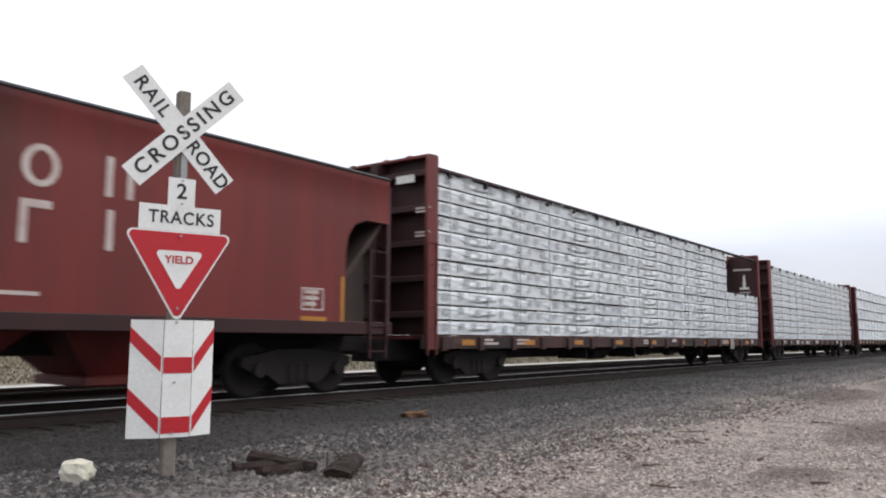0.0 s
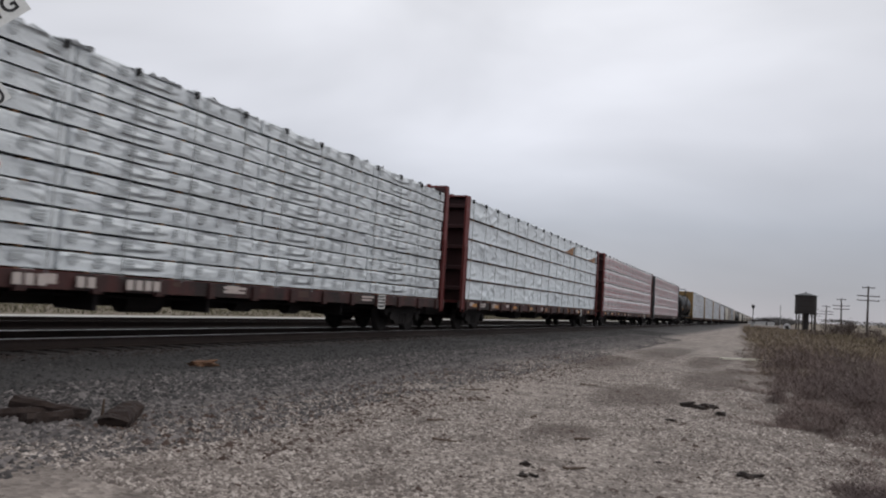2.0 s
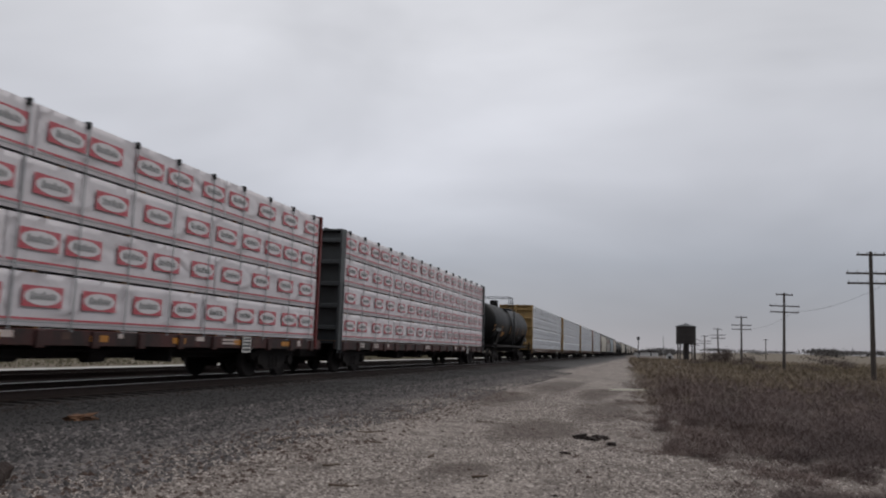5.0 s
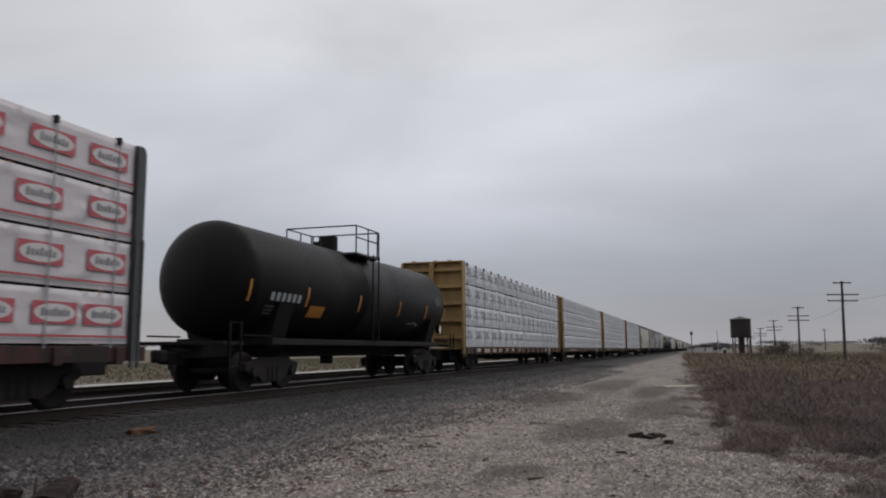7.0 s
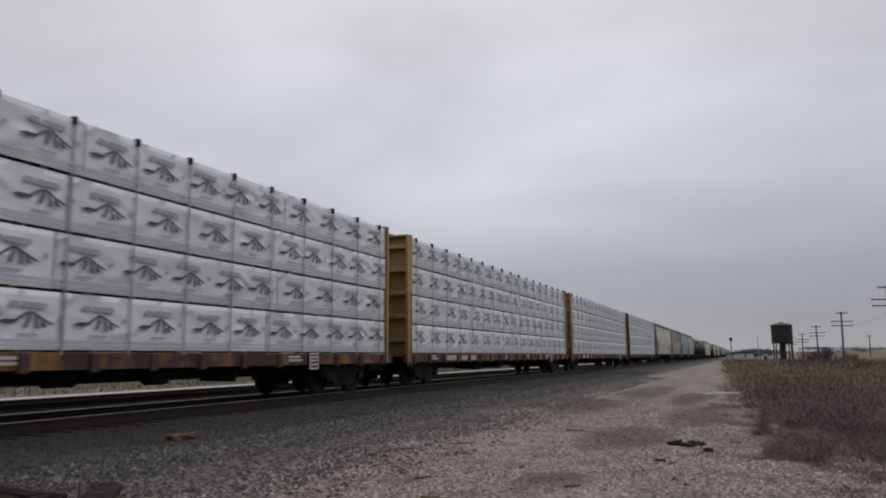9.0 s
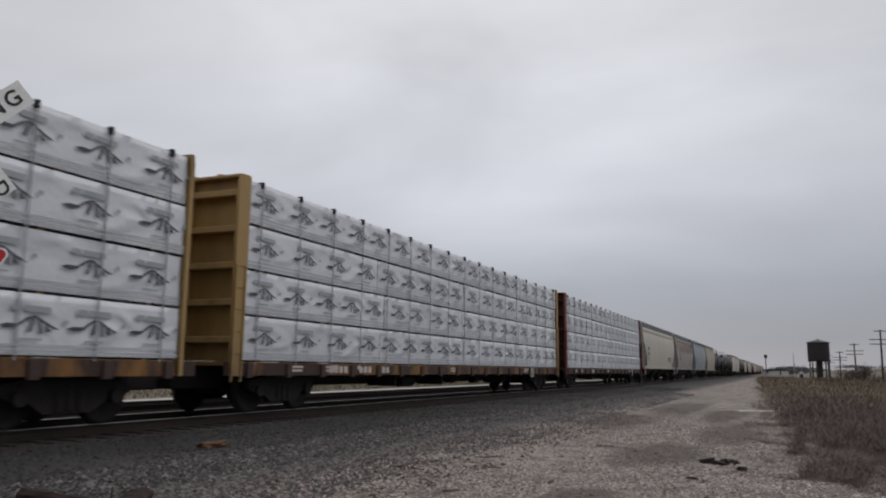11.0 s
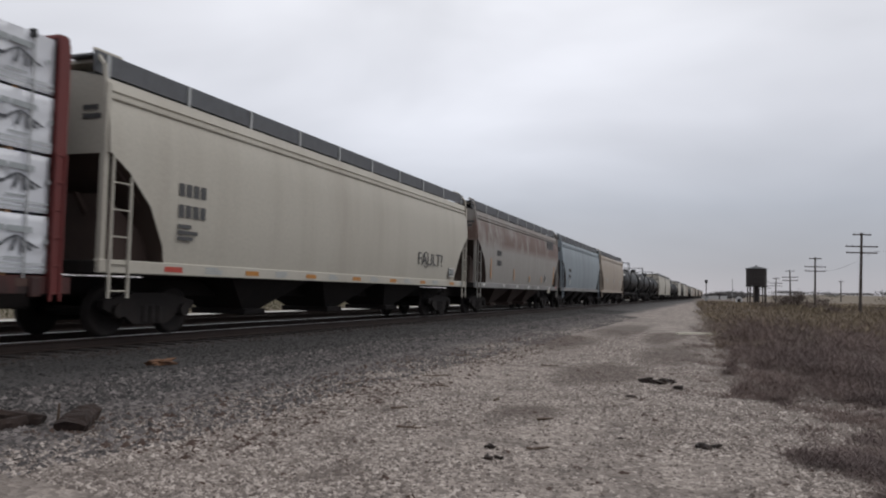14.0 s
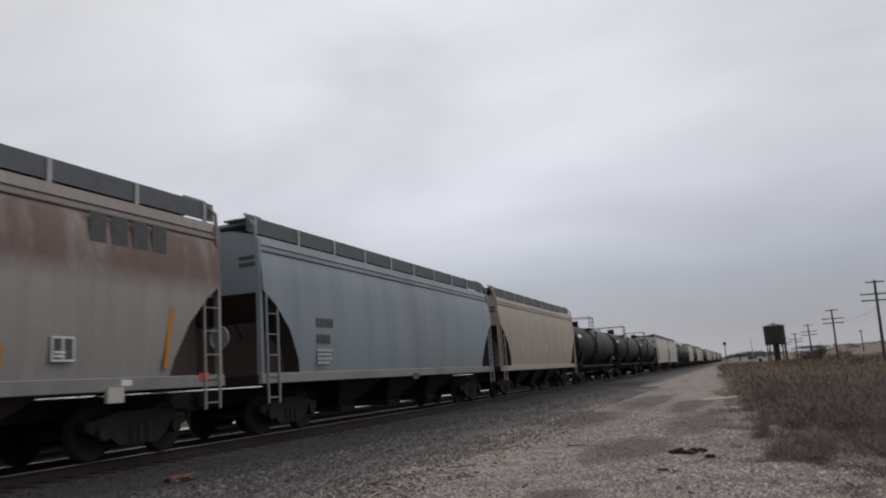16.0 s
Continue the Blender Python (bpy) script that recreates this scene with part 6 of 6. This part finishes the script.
def vegetation():
    rng = np.random.default_rng(11)

    def beyond(n, y0, y1, depth, power):
        y = y0 + (y1 - y0) * rng.uniform(0, 1, n) ** power
        return edge_of_lot(y) + depth * rng.uniform(0, 1, n) ** 1.2 * (0.6 + y / 40), y
    x, y = beyond(2600, 10.2, 44, 8, 1.5)
    front = 11.0 + 0.5 * np.sin(x * 1.9) + 0.35 * np.sin(x * 4.3 + 1)
    inside = np.minimum(x - edge_of_lot(y) + 0.3 * np.sin(y * 1.7) + 0.2 * np.sin(y * 3.9), (y - front) * 0.7)
    keep = (inside > rng.normal(0.05, 0.15, len(x))) & (rng.uniform(0, 1, len(x)) > (y - 26) / 22)
    x, y, inside = x[keep], y[keep], inside[keep]
    size = (0.45 + 0.45 * rng.gamma(2.0, 0.5, len(x))).clip(0.4, 1.7) * np.clip(0.45 + 0.5 * inside, 0.4, 1)
    swell = np.sin(x * 1.35 + 0.7 * np.sin(y * 0.8)) * np.sin(y * 0.75 + 1.1 * np.sin(x * 0.9)) + 0.5 * np.sin(x * 2.7 + y * 1.4)
    size *= np.clip(0.9 + 0.5 * swell, 0.55, 1.6)               # mounds with hollows between them
    tussocks("dry_brush", x, y, 0.46 * size, 0.42 * size, 190, 0.0010, "grass", "dense dry purplish-brown brush beside the lot", 12)
    x, y = beyond(1500, 20, 75, 15, 1.3)
    keep = rng.uniform(0, 1, len(x)) < (y - 19) / 14 + 0.1 * np.sin(x * 1.3)
    x, y = x[keep], y[keep]
    size = rng.uniform(0.7, 1.4, len(x))
    tussocks("tan_brush", x, y, 0.60 * size, 0.27 * size, 95, 0.0017, "grass_tan", "pale tan grass behind the brush", 18)
    # small weeds that creep out over the gravel
    y = rng.uniform(6.0, 12.5, 1500)
    x = np.where(rng.uniform(0, 1, 1500) < 0.45, edge_of_lot(y) - 0.1 + rng.normal(0, 0.5, 1500), rng.uniform(0.6, 5.5, 1500))
    keep = (np.sin(x * 2.1 + 1) * np.sin(y * 1.6) + 0.5 * np.sin(x * 5.3 + y * 3.1) + rng.normal(0, 0.2, 1500) > 0.15) & (y < 11.8) & (x > 0.3 - (y - 10) * 0.1)
    x, y = x[keep], y[keep]
    size = rng.uniform(0.5, 1.3, len(x))
    tussocks("weeds", x, y, 0.19 * size, 0.085 * size, 90, 0.0014, "grass", "sparse dry weeds creeping over gravel", 15)
    x, y = clumped(rng, 40000, 34, 240, 30, 1.5, 1.6)
    keep = x > edge_of_lot(y) + 0.4
    x, y = x[keep], y[keep]
    blades("far_brush", x, y, 0.34 + 0.14 * np.sin(x * 0.4) * np.sin(y * 0.2), 0.014 + y * 0.0003, 0.8, "grass_tan", "dry tan brush along the railway", 13)
    x = rng.uniform(6, 60, 26000)
    y = 26 + 150 * rng.uniform(0, 1, 26000) ** 1.4
    blades("tan_grass", x, y, 0.32 + 0 * x, 0.02 + y * 0.0003, 0.6, "grass_green", "tan-green dry grass of the field", 14)
    # low weeds straggling along the edge of the lot
    y = 11.5 + 30 * rng.uniform(0, 1, 420) ** 1.4
    x = edge_of_lot(y) - np.abs(rng.normal(0, 0.42, 420)) + 0.25 * np.sin(y * 1.3)
    keep = np.sin(y * 2.3 + x) + rng.normal(0, 0.5, 420) > 0.2
    x, y = x[keep], y[keep]
    size = rng.uniform(0.5, 1.4, len(x))
    tussocks("edge_weeds", x, y, 0.17 * size, 0.09 * size, 60, 0.0012, "grass", "low dry weeds along the lot's edge", 23)
    # a ragged clump at the near end of the brush
    y = rng.uniform(5.2, 9.4, 1500)
    x = 0.72 + (7.6 - y) * 0.2 + np.abs(rng.normal(0, 1.8, 1500)) + 0.25 * np.sin(y * 4.1)
    keep = np.sin(x * 2.3) * np.sin(y * 1.9 + 1) + rng.normal(0, 0.3, 1500) > np.where(y > 8.2, 0.3, 0.0)
    x, y = x[keep], y[keep]
    size = rng.uniform(0.5, 1.3, len(x))
    tussocks("low_brush", x, y, 0.22 * size, 0.13 * size, 90, 0.0013, "grass", "low purplish-brown brush on gravel", 19)
    x, y = rng.uniform(-60, -23.2, 60000), 6 + 130 * rng.uniform(0, 1, 60000) ** 1.3
    blades("verge_grass", x, y, 0.12 + 0 * x, 0.03 + y * 0.0003, 0.7, "verge", "short tan-green grass beyond the tracks", 16)


vegetation()


def shrub(name, label, category, x, y, w, h, material, count, seed, twig=0.5, trunk=0.0):
    """A bush or small tree: short stems and many small leafy twigs in an uneven crown."""
    rng = np.random.default_rng(seed)
    z = on_ground(x, y)
    s = thing(name, label, category, (x, y, z))
    bm = bmesh.new()
    for k in range(5):
        a = rng.uniform(0, 2 * math.pi)
        rod(bm, (0, 0, -0.1), (math.cos(a) * w * 0.25, math.sin(a) * w * 0.25, trunk + h * 0.55), 0.03 * h, 5, 0.01 * h)
    part("stem_cluster", bm, "pole", s)
    c = rng.normal(0, 1, (9, 3)) * np.array([w * 0.3, w * 0.3, h * 0.16]) + np.array([0, 0, trunk + h * 0.5])
    p = c[rng.integers(0, 9, count)] + rng.normal(0, 1, (count, 3)) * np.array([w * 0.13, w * 0.13, h * 0.16])
    p[:, 2] = np.clip(p[:, 2], 0.05 + trunk * 0.8, None)
    d1, d2 = rng.normal(0, 1, (count, 3)), rng.normal(0, 1, (count, 3))
    k = twig * rng.uniform(0.5, 1.2, (count, 1)) * h * 0.12
    v = np.stack([p - d1 * k * 0.4, p + d1 * k * 0.4, p + d2 * k], 1).reshape(-1, 3)
    place("crown", soup("crown", v, np.arange(count * 3).reshape(-1, 3)), material, s)
    return s


def distance():
    # bushes near the line of poles
    for k, (x, y, w, h) in enumerate(((11.2, 84, 2.6, 0.9), (17.5, 95, 4.0, 0.8), (13.4, 150, 3, 2.6), (12.0, 160, 3, 2.4), (26, 120, 4, 1.5), (7.5, 120, 4, 1.0), (38, 190, 8, 2.4), (12.6, 118, 3, 1.6))):
        shrub("bush", "bare brown bush in dry grass", "bush", x, y, w, h, "shrub", 1500, 40 + k)
    # trees and roofs on the horizon
    for k, (az, r, w, h) in enumerate(((-0.6, 620, 16, 7), (-0.1, 600, 14, 6), (-0.85, 640, 9, 8), (-1.2, 700, 12, 6), (-2.0, 800, 30, 6), (0.35, 700, 10, 5), (-11.2, 420, 17, 5.0), (-12.0, 430, 13, 4.5), (-13.5, 450, 20, 5), (-4.6, 900, 40, 6), (-8.6, 900, 30, 5), (55, 700, 60, 8), (48, 720, 70, 8), (42, 700, 60, 7), (60, 680, 60, 8))):
        a = radians(az)
        shrub("distant_tree", "dark leafless trees on the horizon", "tree", -r * math.sin(a), r * math.cos(a), w, h * 0.62, "tree", 1600, 60 + k, 1.4, trunk=h * 0.15)
    s = shrub("flat_topped_tree", "wide flat-topped dark tree in the field", "tree", 36.0, 318, 11, 2.0, "tree", 1500, 90, 0.9, trunk=1.6)
    # shed and house roofs
    for x, y, w, h, d in ((5.4, 215, 1.6, 1.7, 1.6), (1.5, 520, 9, 3.4, 8), (-6.0, 560, 8, 3.0, 7)):
        z = on_ground(x, y)
        b = thing("small_shed", "small pale shed with a low gable roof", "shed", (x, y, z), group="distant sheds")
        part("wall_shell", boxed(-w / 2, w / 2, -d / 2, d / 2, -0.2, h * 0.7), "shed", b)
        part("roof", prism(bmesh.new(), [(-w * 0.56, h * 0.68), (w * 0.56, h * 0.68), (0, h)], "y", -d * 0.55, d * 0.55), "tank_wood" if w > 3 else "shed", b)
        part("door", boxed(-0.4, 0.4, -d / 2 - 0.03, -d / 2 - 0.004, -0.1, h * 0.6), "tank_wood", b)


distance()


def water_tank():
    """Boarded tank on legs with a thick centre pipe and a low conical roof."""
    x, y = 9.55, 215.0
    z = on_ground(x, y)
    t = thing("water_tank", "dark boarded railway water tank with conical roof on legs", "water tank", (x, y, z))
    lo, hi, r = 4.45, 8.85, 2.5
    n = 28
    stave = prism(bmesh.new(), [(r * math.cos(a), r * math.sin(a)) for a in (0.0, 2 * math.pi / n * 0.97)] + [((r - 0.12) * math.cos(a), (r - 0.12) * math.sin(a)) for a in (2 * math.pi / n * 0.97, 0.0)], "z", lo, hi)
    me = mesh_of(stave, "stave")
    for k in range(n):
        place("stave", me, "tank_wood", t, "", pose(0, 0, 0, 0, 0, 360 / n * k))
    part("tank_core", rod(bmesh.new(), (0, 0, lo + 0.05), (0, 0, hi - 0.05), r - 0.14, 24), "tank_wood", t)
    for h in (lo + 0.5, lo + 1.6, lo + 2.9, hi - 0.4):
        part("hoop", lathe(bmesh.new(), [(r + 0.004, h), (r + 0.035, h), (r + 0.035, h + 0.09), (r + 0.004, h + 0.09)], 28, Matrix()), "rail", t)
    part("roof", lathe(bmesh.new(), [(r + 0.25, hi - 0.04), (r + 0.25, hi + 0.06), (0.3, hi + 0.72), (0.05, hi + 0.95)], 20, Matrix()), "walk", t, "low conical roof")
    part("centre_pipe", rod(bmesh.new(), (0, 0, -0.3), (0, 0, lo + 0.1), 0.72, 16), "tank_wood", t, "thick boarded centre pipe")
    part("floor_frame", boxed(-r, r, -r * 0.7, r * 0.7, lo - 0.25, lo + 0.02), "tank_wood", t)
    for k in range(6):
        a = radians(60 * k + 12)
        part("leg", rod(bmesh.new(), (2.15 * math.cos(a), 2.15 * math.sin(a), -0.3), (2.1 * math.cos(a), 2.1 * math.sin(a), lo), 0.16, 8), "pole", t)


water_tank()


POLES = [(14.0, 55.8, 8.52, 0.5), (14.0, 90.2, 8.42, 1.2), (14.0, 129.5, 7.75, 0.4), (14.0, 170.7, 7.15, -1.0), (14.0, 212.4, 6.6, 0.6), (14.0, 253.0, 6.5, -0.8), (14.0, 294.0, 6.4, 0.3), (14.0, 335.0, 6.3, 0.0)]


def utility_poles():
    tops = []
    for x, y, h, lean in POLES:
        z = on_ground(x, y)
        p = thing("telegraph_pole", "dark wooden telegraph pole with three crossarms", "utility pole", pose(x, y, z, 0, lean, 0), group="telegraph poles along the railway")
        part("pole", rod(bmesh.new(), (0, 0, -0.4), (0, 0, h), 0.17, 10, 0.11), "pole", p)
        for dz, w in ((0.22, 0.86), (1.45, 1.50), (2.10, 1.45)):
            arm = part("crossarm", boxed(-w, w, -0.17, -0.07, h - dz - 0.06, h - dz + 0.06), "pole", p)
            ins = bmesh.new()
            for u in np.linspace(-w + 0.1, w - 0.1, 4 if w < 1.2 else 6):
                rod(ins, (u, -0.12, h - dz + 0.05), (u, -0.12, h - dz + 0.2), 0.03, 6)
            part("insulators", ins, "galv", arm)
        tops.append((x, y, z + h))
    # a slack wire from pole to pole
    for u, dz in ((1.2, 1.95),):
        w = thing("line_wire", "slack dark wire strung between the poles", "wire", (0, 0, 0), group="wires on the telegraph poles")
        for (x0, y0, z0), (x1, y1, z1) in zip(tops, tops[1:3]):
            bm = bmesh.new()
            prev = None
            for k in range(13):
                f = k / 12
                q = Vector((x0 + (x1 - x0) * f + u, y0 + (y1 - y0) * f - 0.12, z0 + (z1 - z0) * f - dz - 2.2 * f * (1 - f)))
                if prev is not None:
                    rod(bm, prev, q, 0.010, 4)
                prev = q
            part("wire_span", bm, "wire", w)
    # lone pole in the field, and the signal mast by the track
    z = on_ground(42.0, 310.0)
    p = thing("field_pole", "lone short wooden pole standing in the field", "utility pole", (42.0, 310.0, z))
    part("pole", rod(bmesh.new(), (0, 0, -0.4), (0, 0, 7.6), 0.2, 8, 0.14), "pole", p)
    part("crossarm", boxed(-0.9, 0.9, -0.1, 0.1, 7.1, 7.3), "pole", p)
    s = thing("signal_mast", "slim dark railway signal mast with a small head", "railway signal", (-3.1, 250.0, on_ground(-3.1, 250.0)))
    part("mast", rod(bmesh.new(), (0, 0, -0.2), (0, 0, 6.4), 0.13, 8), "pole", s)
    part("signal_head", boxed(-0.42, 0.42, -0.25, 0.25, 5.5, 6.55, bevel=0.1), "rubber", s)
    part("base_cabinet", boxed(-0.45, 0.45, -0.4, 0.4, 0, 1.3, bevel=0.03), "galv", s)
    t = thing("radio_mast", "thin grey radio mast far off", "mast", (5.8, 330.0, on_ground(5.8, 330.0)))
    part("mast", rod(bmesh.new(), (0, 0, -0.2), (0, 0, 8.8), 0.12, 6), "galv", t)


utility_poles()


# ---- everything that moves: the train rolls by, its wheels turn ----
def rolled(t):
    """Metres that the train has gone at t seconds: 17.35 m/s, slowly gaining."""
    gain = max(0.0, t - 9.0)
    surge = float(np.interp(t, [11.5, 12.5, 13.5, 14.5, 15.0, 15.5, 16.0], [0.0, 0.2, 0.1, 0.0, 0.95, 0.15, 0.45]))
    return 17.35 * t + 0.018 * gain * gain + surge


def motions():
    times = [0.0, 3.0, 6.0, 9.0, 10.5, 11.5, 12.5, 13.5, 14.5, 15.0, 15.5, 16.0]
    for car, x, y, z in CARS:
        walk(car, [(t, pose(x, y - rolled(t), z)) for t in times])
    for ob, m in LOADS:
        walk(ob, [(t, Matrix.Translation((0, -rolled(t), 0)) @ m) for t in times])
    frames = [k / FPS for k in range(16 * FPS + 1)]
    for w, a in WHEELS:
        walk(w, [(t, Matrix.Translation((0, a, WHEEL)) @ Euler((rolled(t) / WHEEL % (2 * math.pi), 0, 0)).to_matrix().to_4x4()) for t in frames])


motions()
